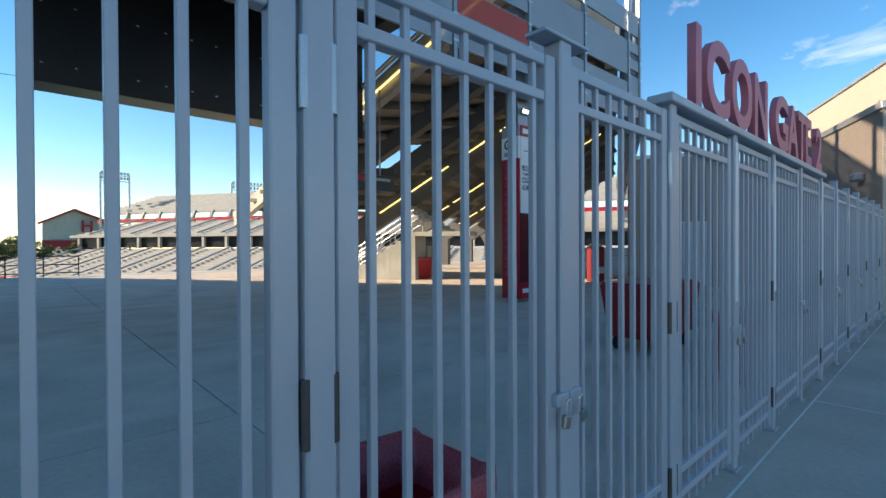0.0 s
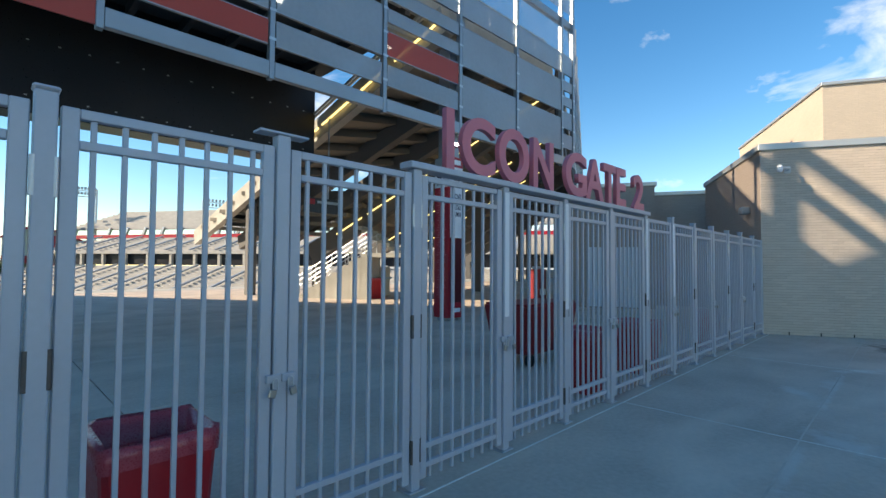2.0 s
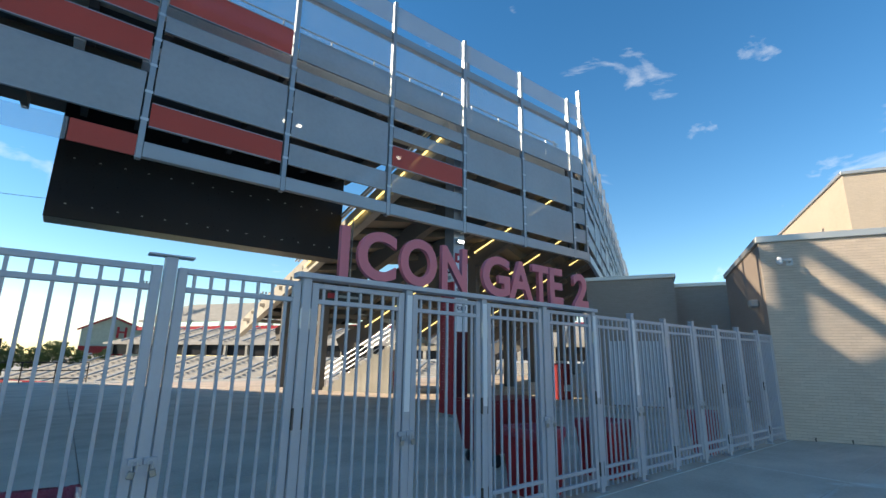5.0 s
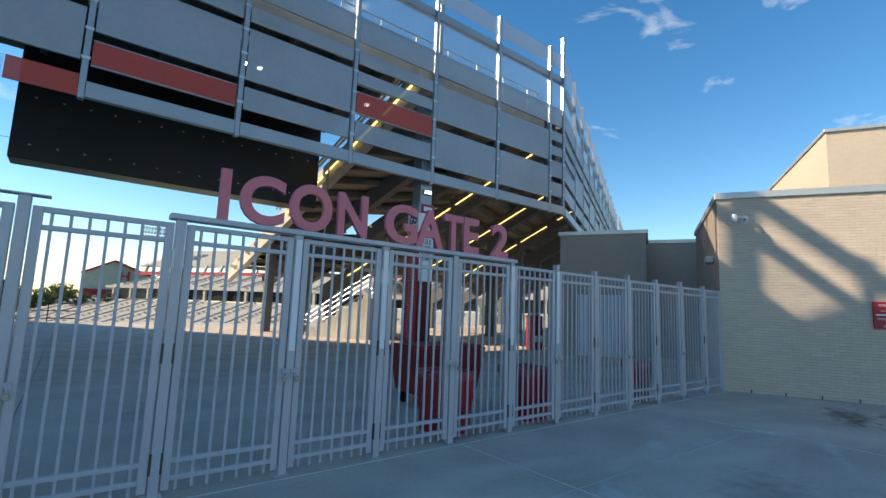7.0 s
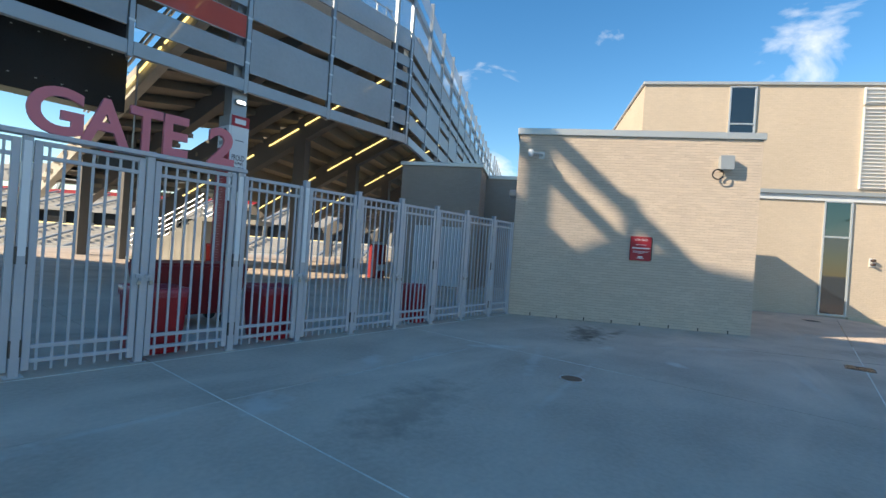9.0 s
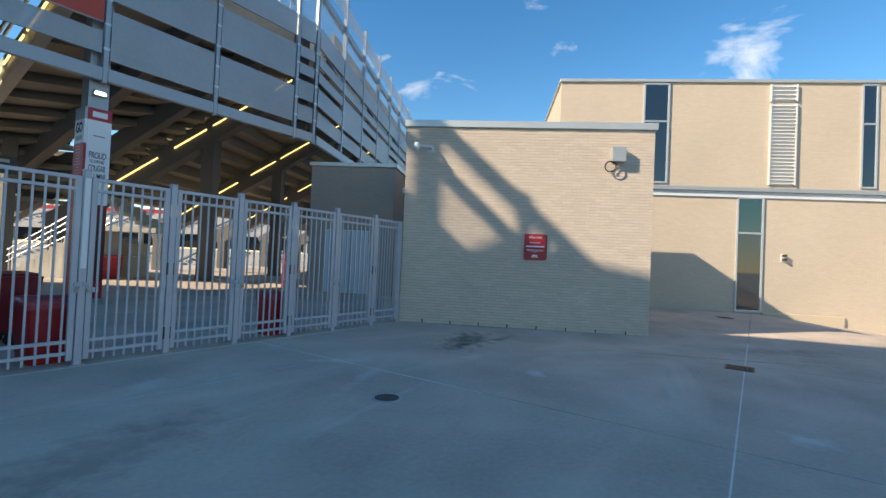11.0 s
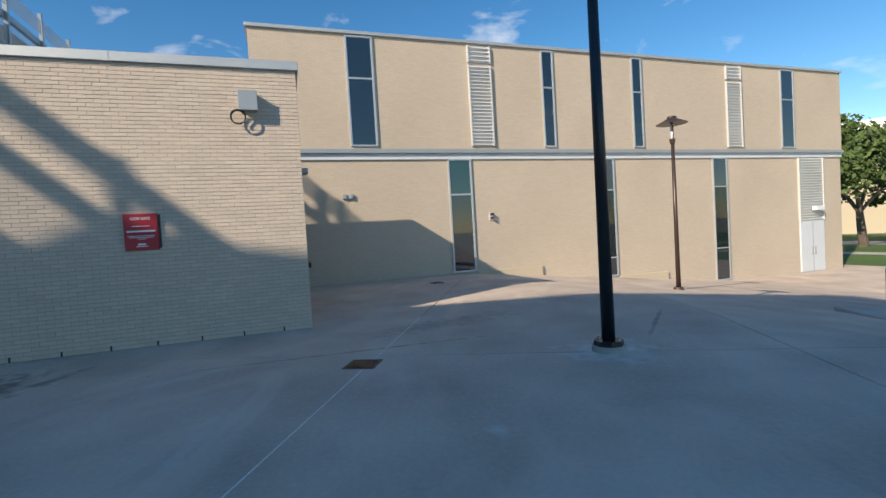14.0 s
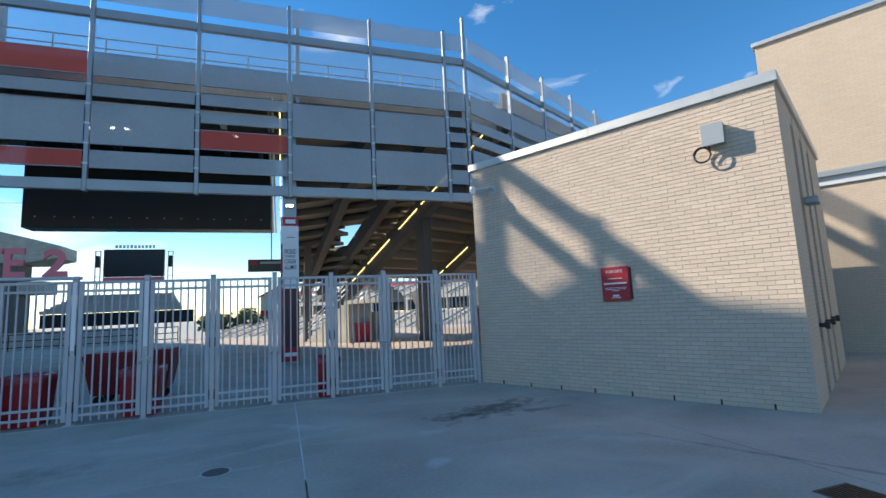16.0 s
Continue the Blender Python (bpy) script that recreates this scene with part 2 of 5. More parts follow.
POLE = material("black_pole_paint", (0.018, 0.018, 0.022), 0.35, 0.2, 0.2, 4)
BROWN_POLE = material("bronze_pole", (0.09, 0.06, 0.05), 0.4, 0.5, 0.1, 6)
# both concretes darkened so their colour carries the shade under the stand
SOFFIT = material("shade_darkened_soffit", (0.22, 0.195, 0.16), 0.85, 0, 0.14, 1.2, 0.1, 60)
RAKER = material("shade_darkened_concrete", (0.13, 0.125, 0.12), 0.85, 0, 0.12, 1.2, 0.1, 60)
# near black: shade put into the colour of deck underside, joists and corner
SHADE_DARK = material("shade_dark_deck", (0.06, 0.06, 0.065), 0.8, 0, 0.2, 2)
LIGHT = material("light_strip", (1.0, 0.78, 0.3), 0.5, vary=0.02, emit=1.3)
LAMP_WHITE = material("floodlight_glow", (1.0, 1.0, 0.95), 0.5, vary=0.02, emit=9.0)
WHITE = material("white_vinyl", (0.75, 0.76, 0.78), 0.5, vary=0.04)
CRIMSON = material("crimson_vinyl", (0.4, 0.01, 0.025), 0.45, vary=0.08)
CRIMSON_DARK = material("dark_crimson_vinyl", (0.1, 0.004, 0.01), 0.4, vary=0.2)
INK = material("dark_ink", (0.03, 0.02, 0.05), 0.6)
WINDOW = glass_material("window_glass", (0.012, 0.02, 0.028))
WINDOW_TINT = glass_material("green_window_glass", (0.015, 0.05, 0.05))
ALU = material("aluminium_frame", (0.5, 0.53, 0.55), 0.4, 0.5, 0.05)
LOUVRE = material("louvre_metal", (0.72, 0.71, 0.69), 0.45, 0.4, 0.05)
DOOR = material("pale_door_paint", (0.6, 0.63, 0.66), 0.45, 0, 0.05)
BOX_GREY = material("enclosure_grey", (0.33, 0.36, 0.38), 0.45, 0.3, 0.06)
SEAT = material("grey_seats", (0.36, 0.345, 0.32), 0.7, 0, 0.15, 2, island=0.12)
GRASS = material("grass", (0.07, 0.13, 0.025), 0.9, 0, 0.3, 1.0, 0.6, 40)
TURF = material("turf", (0.05, 0.16, 0.03), 0.9, 0, 0.1, 0.5)
LEAF = material("leaves", (0.07, 0.11, 0.025), 0.7, 0, 0.2, 2, island=0.45)
BARK = material("bark", (0.11, 0.085, 0.06), 0.9, 0, 0.3, 8, 0.5, 30)
CREAM = material("cream_wall", (0.5, 0.42, 0.31), 0.85, 0, 0.06, 0.6)
ASPHALT = material("asphalt", (0.06, 0.06, 0.06), 0.9, 0, 0.2, 2, 0.3, 80)

# ---- plan: the campus grid stands at 62.2 degrees to the fence, the playing field at 58 ----
GC, GS = math.cos(radians(62.2)), math.sin(radians(62.2))


def un(u, n, z=0.0):
    return Vector((GC * u + GS * n, -GS * u + GC * n, z))


GRID = Matrix.Rotation(radians(-62.2), 4, "Z")
FIELD = Matrix.Rotation(radians(-58.0), 4, "Z")
# the stand keeps to the stadium's corner and turns with the campus grid
CORNER = Vector((17.15, 7.92, 0))
STAND = Matrix.Translation(CORNER) @ Matrix.Rotation(radians(-4.2), 4, "Z") @ Matrix.Translation((-17.05, -7.62, 0)) @ FIELD


def ground_z(x, y):
    """The plaza is level, and falls away along the long building."""
    u = GC * x - GS * y
    if u > 17.3:
        return -min((u - 17.3) * 0.111, 1.5)
    if y > 34:
        return -min((y - 34) * 0.5, 4.0)
    return 0.0


# ---- mesh helpers ----


def box(bm, x0, x1, y0, y1, z0, z1, m=None, bevel=0.0):
    mat = Matrix.Translation(((x0 + x1) / 2, (y0 + y1) / 2, (z0 + z1) / 2)) @ Matrix.Diagonal((abs(x1 - x0), abs(y1 - y0), abs(z1 - z0), 1))
    r = bmesh.ops.create_cube(bm, size=1.0, matrix=mat)
    if bevel:
        edges = {e for v in r["verts"] for e in v.link_edges}
        out = bmesh.ops.bevel(bm, geom=list(edges), offset=bevel, segments=1, affect="EDGES")
        vs = {v for f in out["faces"] for v in f.verts}
        if m is not None:
            bmesh.ops.transform(bm, matrix=m, verts=[v for v in vs])
    elif m is not None:
        bmesh.ops.transform(bm, matrix=m, verts=r["verts"])
    return bm


def rod(bm, a, b, r, r2=None, seg=12):
    """A round bar from a to b."""
    a, b = Vector(a), Vector(b)
    d = b - a
    q = d.to_track_quat("Z", "Y").to_matrix().to_4x4()
    bmesh.ops.create_cone(bm, cap_ends=True, segments=seg, radius1=r, radius2=r if r2 is None else r2, depth=d.length, matrix=Matrix.Translation((a + b) / 2) @ q)
    return bm


def beam(bm, a, b, w, h):
    """A square bar from a to b, w wide and h deep."""
    a, b = Vector(a), Vector(b)
    d = b - a
    side = d.cross(Vector((0, 0, 1)))
    side = side.normalized() if side.length > 1e-5 else Vector((1, 0, 0))
    up = side.cross(d).normalized()
    vs = [bm.verts.new(p + side * sx * w / 2 + up * sz * h / 2) for p in (a, b) for sx, sz in ((-1, -1), (1, -1), (1, 1), (-1, 1))]
    for f in ((3, 2, 1, 0), (4, 5, 6, 7), (0, 1, 5, 4), (1, 2, 6, 5), (2, 3, 7, 6), (3, 0, 4, 7)):
        bm.faces.new([vs[i] for i in f])
    return bm


def mesh_of(name, bm, mat):
    bmesh.ops.recalc_face_normals(bm, faces=bm.faces[:])
    me = bpy.data.meshes.new(name)
    bm.to_mesh(me)
    bm.free()
    if mat:
        me.materials.append(mat)
    return me


def part(name, bm, mat, parent, label="", smooth=False):
    me = mesh_of(name, bm, mat)
    if smooth:
        for p in me.polygons:
            p.use_smooth = True
    ob = new(name, me)
    ob.parent = parent
    if label:
        ob["label"] = label
    return ob


def thing(name, m=None, label="", category="", group="", kind=""):
    ob = new(name)
    ob.empty_display_size = 0.1
    if m is not None:
        ob.matrix_basis = m
    return tagged(ob, label, category, group, kind)


def solid(name, bm, mat, label="", category="", group="", kind="", m=None):
    ob = new(name, mesh_of(name, bm, mat))
    if m is not None:
        ob.matrix_basis = m
    return tagged(ob, label, category, group, kind)


def bx(*a, **k):
    return box(bmesh.new(), *a, **k)


def text_mesh(name, words, size, depth, mat, bold=0.0):
    """Raised lettering in the built-in font, its left foot at the origin, in the plane of x and z, facing -y."""
    cu = bpy.data.curves.new(name, "FONT")
    cu.body, cu.size, cu.extrude, cu.offset = words, size, depth / 2, bold
    cu.resolution_u = 6
    tmp = bpy.data.objects.new(name, cu)
    scene.collection.objects.link(tmp)
    dg = bpy.context.evaluated_depsgraph_get()
    me = bpy.data.meshes.new_from_object(tmp.evaluated_get(dg))
    me.name = name
    bpy.data.objects.remove(tmp)
    me.transform(Matrix.Rotation(radians(90), 4, "X"))
    me.materials.clear()
    me.materials.append(mat)
    return me


def lettering(name, words, x0, x1, z0, z1, y, depth, mat, parent, bold=0.0, label=""):
    """Lettering fitted to a width and a height."""
    me = text_mesh(name, words, 1.0, 0.02, mat, bold)
    xs = [v.co.x for v in me.vertices]
    zs = [v.co.z for v in me.vertices]
    sx, sz = (x1 - x0) / (max(xs) - min(xs)), (z1 - z0) / (max(zs) - min(zs))
    bx0, bz0 = min(xs), min(zs)
    for v in me.vertices:
        v.co = ((v.co.x - bx0) * sx + x0, y + v.co.y * depth / 0.02, (v.co.z - bz0) * sz + z0)
    ob = new(name, me)
    ob.parent = parent
    if label:
        ob["label"] = label
    return ob


# ---- ground ----
bm = bmesh.new()
xs = [-1500, -400, -120, -60] + [i * 2.0 for i in range(-20, 46)] + [110, 150, 300, 700, 1500]
ys = [-1500, -400, -150, -100] + [i * 2.0 for i in range(-40, 26)] + [60, 80, 120, 200, 500, 1500]
grid = {(i, j): bm.verts.new((x, y, ground_z(x, y) - 0.05)) for i, x in enumerate(xs) for j, y in enumerate(ys)}
for i in range(len(xs) - 1):
    for j in range(len(ys) - 1):
        bm.faces.new([grid[i, j], grid[i + 1, j], grid[i + 1, j + 1], grid[i, j + 1]])
solid("ground", bm, CONCRETE_PALE, "pale concrete ground running out to the horizon", "ground", kind="structure")

# plaza slabs, cast between sealed joints
SLAB_X = [-16.0, -11.6, -7.2, -2.8, 1.6, 6.0, 10.4, 14.8, 19.2, 23.6, 28.0, 32.4, 36.8, 41.2]
SLAB_Y = [-40.4, -35.45, -30.5, -25.5, -20.5, -15.55, -10.6, -5.65, -0.7, 1.0, 4.6, 9.6, 14.6, 19.6, 24.6, 30.0]
pavement = thing("pavement", None, "grey broomed concrete plaza slabs with pale sealed joints", "pavement", kind="structure")
for i in range(len(SLAB_X) - 1):
    for j in range(len(SLAB_Y) - 1):
        x0, x1, y0, y1 = SLAB_X[i] + 0.008, SLAB_X[i + 1] - 0.008, SLAB_Y[j] + 0.008, SLAB_Y[j + 1] - 0.008
        bm = bmesh.new()
        nx, ny = 4, 4
        top = {}
        for a in range(nx + 1):
            for b in range(ny + 1):
                x, y = x0 + (x1 - x0) * a / nx, y0 + (y1 - y0) * b / ny
                top[a, b] = bm.verts.new((x, y, ground_z(x, y)))
        for a in range(nx):
            for b in range(ny):
                bm.faces.new([top[a, b], top[a + 1, b], top[a + 1, b + 1], top[a, b + 1]])
        rim = [e for e in bm.edges if e.is_boundary]
        r = bmesh.ops.extrude_edge_only(bm, edges=rim)
        for v in r["geom"]:
            if isinstance(v, bmesh.types.BMVert):
                v.co.z -= 0.04
        part("slab", bm, CONCRETE, pavement)
joints = bmesh.new()
for x in (1.6, 6.0, 10.4):
    box(joints, x - 0.0075, x + 0.0075, -3.2 if x > 10 else -12, 0.99, -0.03, 0.001)
joint_fill = bmesh.new()
for y in (-0.7, -5.65, 1.0):
    box(joint_fill if -1 < y < 0.5 else joints, -14, 17.5, y - 0.0075, y + 0.0075, -0.03, 0.0015 if y < 0.5 else 0.003)
part("joint_filler", joint_fill, JOINT_FILL, pavement, "dusty joint filler")
part("joint_sealant", joints, JOINT, pavement, "pale joint sealant")

# ---- fence ----
POSTS = [-1.48, -0.43, 0.625, 1.68, 2.723, 3.793, 4.828, 5.89, 6.955, 7.984, 9.015, 10.055, 11.09, 12.127, 13.228]
FY, TOP, POST_END = 1.12, 2.31, 14.1
fence_post = None
for i, x in enumerate(POSTS):
    p = thing("fence_post", pose(x, FY, 0), "grey painted square steel gate post with bolted foot", "fence post", "posts of the gate fence")
    tall = TOP + (0.07 if i % 2 else 0.05)
    part("upright", bx(-0.04, 0.04, -0.04, 0.04, 0, tall, bevel=0.006), STEEL, p)
    part("foot_plate", bx(-0.075, 0.075, -0.06, 0.075, 0, 0.012, bevel=0.003), STEEL_WORN, p)
    if i in (1, 3):
        part("cap_plate", bx(-0.15, 0.15, -0.05, 0.05, tall, tall + 0.014, bevel=0.003), STEEL, p, "flat overhanging cap plate")
    else:
        part("cap", bx(-0.047, 0.047, -0.047, 0.047, tall, tall + 0.02, bevel=0.008), STEEL, p)
    if i in (5, 6, 8, 9):
        part("tape_strip", bx(-0.03, 0.03, -0.045, -0.041, 1.18, TOP - 0.02), WHITE, p, "white strip of taped paper")

END = thing("fence_post", pose(POST_END, FY, 0), "grey painted square steel post against the brick wall", "fence post", "posts of the gate fence")
part("upright", bx(-0.035, 0.035, -0.035, 0.035, 0, TOP, bevel=0.006), STEEL, END)
part("foot_plate", bx(-0.07, 0.05, -0.06, 0.06, 0, 0.012, bevel=0.003), STEEL_WORN, END)


def gate_leaf(x0, x1, hinge_left):
    w = x1 - x0
    g = thing("gate_leaf", pose(x0, FY, 0), "closed grey steel picket gate leaf with paired rails", "gate", "leaves of the gate fence")
    s = 0.066
    for a in (0.0, w - s):
        part("stile", bx(a, a + s, -0.025, 0.025, 0.06, TOP, bevel=0.005), STEEL, g)
    for z, h in ((TOP - 0.045, 0.045), (TOP - 0.18, 0.04), (0.27, 0.04), (0.13, 0.04)):
        part("rail", bx(s, w - s, -0.02, 0.02, z, z + h, bevel=0.004), STEEL, g)
    k = 7
    me = None
    for i in range(k):
        px = s + 0.052 + (w - 2 * s - 0.104) * i / (k - 1)
        if me is None:
            me = mesh_of("picket", bx(-0.0115, 0.0115, -0.0115, 0.0115, 0.05, TOP - 0.03, bevel=0.002), STEEL)
        ob = new("picket", me)
        ob.parent = g
        ob.location = (px, 0, 0)
    hx = -0.012 if hinge_left else w + 0.012
    for z, mt in ((0.2, DARK_HINGE), (1.1, DARK_HINGE), (TOP - 0.4, STEEL_WORN)):
        b = bmesh.new()
        rod(b, (hx, -0.03, z), (hx, -0.03, z + 0.17), 0.012)
        box(b, hx - 0.006, hx + 0.006, -0.03, 0.02, z + 0.01, z + 0.16)
        part("hinge", b, mt, g, "barrel hinge")
    return g


def padlock(x, z, side):
    t = thing("padlock", pose(x, FY - 0.045, z), "steel padlock hanging from a welded latch bracket", "padlock", "padlocks of the gates")
    part("bracket", bx(-0.04, 0.04, -0.008, 0.02, -0.018, 0.03, bevel=0.004), STEEL, t, "welded latch plate")
    b = bmesh.new()
    for dx in (-0.014, 0.014):
        rod(b, (dx, -0.03, -0.05), (dx, -0.03, 0.0), 0.004, seg=8)
    for i in range(6):
        a0, a1 = math.pi * i / 6, math.pi * (i + 1) / 6
        rod(b, (0.014 * math.cos(a0), -0.03, 0.014 * math.sin(a0)), (0.014 * math.cos(a1), -0.03, 0.014 * math.sin(a1)), 0.004, seg=8)
    part("shackle", b, STEEL_WORN, t)
    part("lock_body", bx(-0.021, 0.021, -0.04, -0.02, -0.095, -0.045, m=pose(0, 0, 0, 0, side * 14, 0), bevel=0.005), BRASS, t, "laminated lock body")
    return t


for i in range(len(POSTS)):
    x0 = POSTS[i] + 0.05
    x1 = POSTS[i + 1] - 0.05 if i + 1 < len(POSTS) else POST_END - 0.045
    gate_leaf(x0, x1, i % 2 == 0)
    if i % 2 == 1:
        padlock(POSTS[i] - 0.045, 0.98, 1)
        padlock(POSTS[i] + 0.045, 0.98, -1)

# sign beam and its letters
sign = thing("gate_sign", pose(0, FY, 0), "red raised letters on a grey beam over the gate", "sign")
part("beam", bx(2.63, 7.02, -0.07, 0.07, TOP + 0.03, TOP + 0.08, bevel=0.006), STEEL, sign, "grey painted steel beam")
for ch, x0, x1, z1 in (("I", 3.0, 3.09, 2.875), ("C", 3.18, 3.61, 2.88), ("O", 3.66, 4.12, 2.885), ("N", 4.19, 4.55, 2.875), ("G", 4.79, 5.24, 2.87), ("A", 5.22, 5.65, 2.865), ("T", 5.65, 5.97, 2.865), ("E", 5.99, 6.26, 2.865), ("2", 6.5, 6.83, 2.855)):
    lettering("letter", ch, x0, x1, TOP + 0.081, z1, -0.03, 0.05, SIGN_RED, sign, 0.028)

# ---- small brick block beside the fence ----
block = thing("wall_block", GRID.copy(), "painted beige brick wall of a low annex with metal coping", "wall", kind="structure")
U0, U1, N0, N1, ZT = 5.63, 11.21, 13.06, 18.7, 4.55
part("core", bx(U0 + 0.02, U1 - 0.281, N0 + 0.007, N1, -0.3, ZT), MORTAR, block, "recessed mortar joints")
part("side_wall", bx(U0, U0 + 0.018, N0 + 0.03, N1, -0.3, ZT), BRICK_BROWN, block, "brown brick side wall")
part("core", bx(U1 - 0.281, U1 - 0.02, N0 + 0.007, N0 + 0.029, -0.3, ZT), MORTAR, block, "recessed mortar joints")
part("coping", bx(U0 - 0.05, U1 + 0.05, N0 - 0.05, N1 + 0.05, ZT, ZT + 0.16, bevel=0.01), COPING, block, "pale metal coping")
for u in (6.33, 8.39, 10.42):
    part("coping_joint", bx(u - 0.035, u + 0.035, N0 - 0.054, N0 - 0.05, ZT, ZT + 0.15), COPING, block, "lapped coping joint")
# tall slots recessed into the end wall, with a small lamp and valve stubs
edges = [N0 + 0.03, N0 + 1.3, N0 + 1.75, N0 + 2.4, N0 + 2.85, N0 + 3.5, N0 + 3.95, N1]
for a, c in zip(edges[0::2], edges[1::2]):
    part("end_wall", bx(U1 - 0.28, U1, a, c, -0.3, ZT), BRICK_FAR, block, "beige brick pier between slots")
for a, c in zip(edges[1::2], edges[2::2]):
    part("slot_head", bx(U1 - 0.28, U1 - 0.01, a, c, ZT - 0.22, ZT), BRICK_FAR, block)
    b = bmesh.new()
    rod(b, (U1 - 0.28, (a + c) / 2, 1.05), (U1 + 0.1, (a + c) / 2, 1.05), 0.035, seg=10)
    rod(b, (U1 + 0.06, (a + c) / 2, 1.05), (U1 + 0.12, (a + c) / 2, 1.05), 0.06, seg=10)
    part("valve", b, BROWN_POLE, block, "bronze pipe stub")
part("slot_lamp", bx(U1, U1 + 0.2, 14.78, 15.08, 3.0, 3.12, bevel=0.02), BOX_GREY, block, "small grey hooded wall lamp")

# ---- long two-storey building ----
NB = 20.9
hall = thing("long_building", GRID.copy(), "long two-storey beige brick building with slot windows and louvres", "building")
part("lower_wall", bx(6.6, 38.6, NB, NB + 10, -2.6, 4.3), BRICK_FAR, hall, "beige painted brick wall")
part("upper_wall", bx(10.12, 38.55, NB - 0.12, NB + 10, 4.664, 8.6), BRICK_FAR, hall, "beige painted brick wall")
part("ledge", bx(6.6, 38.65, NB - 0.16, NB + 9.9, 4.52, 4.66), BOX_GREY, hall, "dark ledge under the upper storey")
part("trim", bx(6.6, 38.65, NB - 0.06, NB + 9.9, 4.3, 4.516), DOOR, hall, "white metal band")
part("roof_edge", bx(10.05, 38.62, NB - 0.2, NB + 10.05, 8.6, 8.72, bevel=0.01), COPING, hall, "pale metal roof edge")


def slot_window(name, u0, u1, z0, z1, n, bars, tint=WINDOW):
    w = part(name, bx(u0, u1, n - 0.025, n + 0.01, z0, z1), ALU, hall, "tall slot window in an aluminium frame")
    levels = [z0] + bars + [z1]
    for a, b in zip(levels, levels[1:]):
        part("pane", bx(u0 + 0.05, u1 - 0.05, n - 0.032, n - 0.027, a + 0.04, b - 0.04), tint if 2.6 < a < 4 else WINDOW, w)
    for a in (u0 - 0.025, u1 - 0.025):
        part("jamb", bx(a, a + 0.05, n - 0.06, n - 0.0, z0 - 0.02, z1 + 0.02), ALU, w)
    for z in levels:
        part("rail", bx(u0, u1, n - 0.055, n, z - 0.025, z + 0.025), ALU, w)
    return w


def louvre(u0, u1, z0, z1, n):
    w = part("louvre", bx(u0, u1, n - 0.02, n + 0.01, z0, z1), LOUVRE, hall, "horizontal metal louvre")
    k = int((z1 - z0) / 0.13)
    b = bmesh.new()
    for i in range(k):
        z = z0 + (z1 - z0) * (i + 0.5) / k
        box(b, u0 + 0.03, u1 - 0.03, -0.045, 0.045, -0.012, 0.012, m=Matrix.Translation((0, n - 0.05, z)) @ Matrix.Rotation(radians(38), 4, "X"))
    part("slats", b, LOUVRE, w)
    for a in (u0, u1 - 0.04):
        part("jamb", bx(a, a + 0.04, n - 0.1, n, z0, z1), LOUVRE, w)
    return w


NU = NB - 0.12
for u0, u1 in ((13.25, 14.15), (20.92, 21.41), (25.3, 25.79), (34.2, 35.06)):
    slot_window("window", u0, u1, 4.77, 8.53, NU, [7.1])
for u0, u1 in ((17.75, 18.68), (30.62, 31.55)):
    louvre(u0, u1, 4.77, 7.8, NU)
    louvre(u0, u1, 7.9, 8.53, NU)
for u0, u1, z0, bars in ((16.8, 17.69, 0.06, [2.97]), (23.37, 24.24, -0.68, [2.97, 0.1]), (29.8, 30.64, -1.4, [2.97, 0.1])):
    slot_window("window", u0, u1, z0, 4.29, NB, bars, WINDOW_TINT)
louvre(35.4, 37.18, 1.1, 4.27, NB)
d = part("door", bx(35.43, 37.18, NB - 0.06, NB + 0.01, -1.49, 1.09, bevel=0.01), DOOR, hall, "pale grey double door")
part("door_seam", bx(36.29, 36.32, NB - 0.066, NB - 0.061, -1.49, 1.04), BOX_GREY, d)
for u in (36.2, 36.41):
    part("handle", bx(u - 0.02, u + 0.02, NB - 0.12, NB - 0.06, -0.62, -0.22, bevel=0.005), STEEL_WORN, d, "steel pull handle")
part("wall_light", bx(36.2, 36.8, NB - 0.35, NB - 0.1, 1.6, 1.8, bevel=0.02), WHITE, hall, "white wall light")

# ---- low brown block under the stadium edge ----
low = thing("low_block", GRID.copy(), "low brown brick block with pale coping behind the fence", "building")
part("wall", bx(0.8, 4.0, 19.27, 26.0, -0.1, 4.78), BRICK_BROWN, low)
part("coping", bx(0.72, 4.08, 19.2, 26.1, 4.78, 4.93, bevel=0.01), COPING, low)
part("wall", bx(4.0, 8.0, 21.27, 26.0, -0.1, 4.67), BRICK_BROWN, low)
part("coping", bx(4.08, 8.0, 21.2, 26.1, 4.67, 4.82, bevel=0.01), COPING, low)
d = part("door", bx(1.5, 3.4, 19.21, 19.27, 0.05, 2.4, bevel=0.01), DOOR, low, "pale grey double door")
part("door_seam", bx(2.43, 2.47, 19.2, 19.208, 0.05, 2.35), BOX_GREY, d)

# ---- stadium screen walls ----
LEVELS = {"A": (6.2, 6.74), "G": (6.28, 7.38), "H": (7.66, 8.32), "I": (8.6, 9.0), "B": (6.94, 8.24), "B1": (6.97, 7.62), "B2": (7.86, 8.22), "C": (8.46, 8.84), "D": (9.12, 9.87), "E": (6.08, 7.32), "F": (7.6, 8.8)}


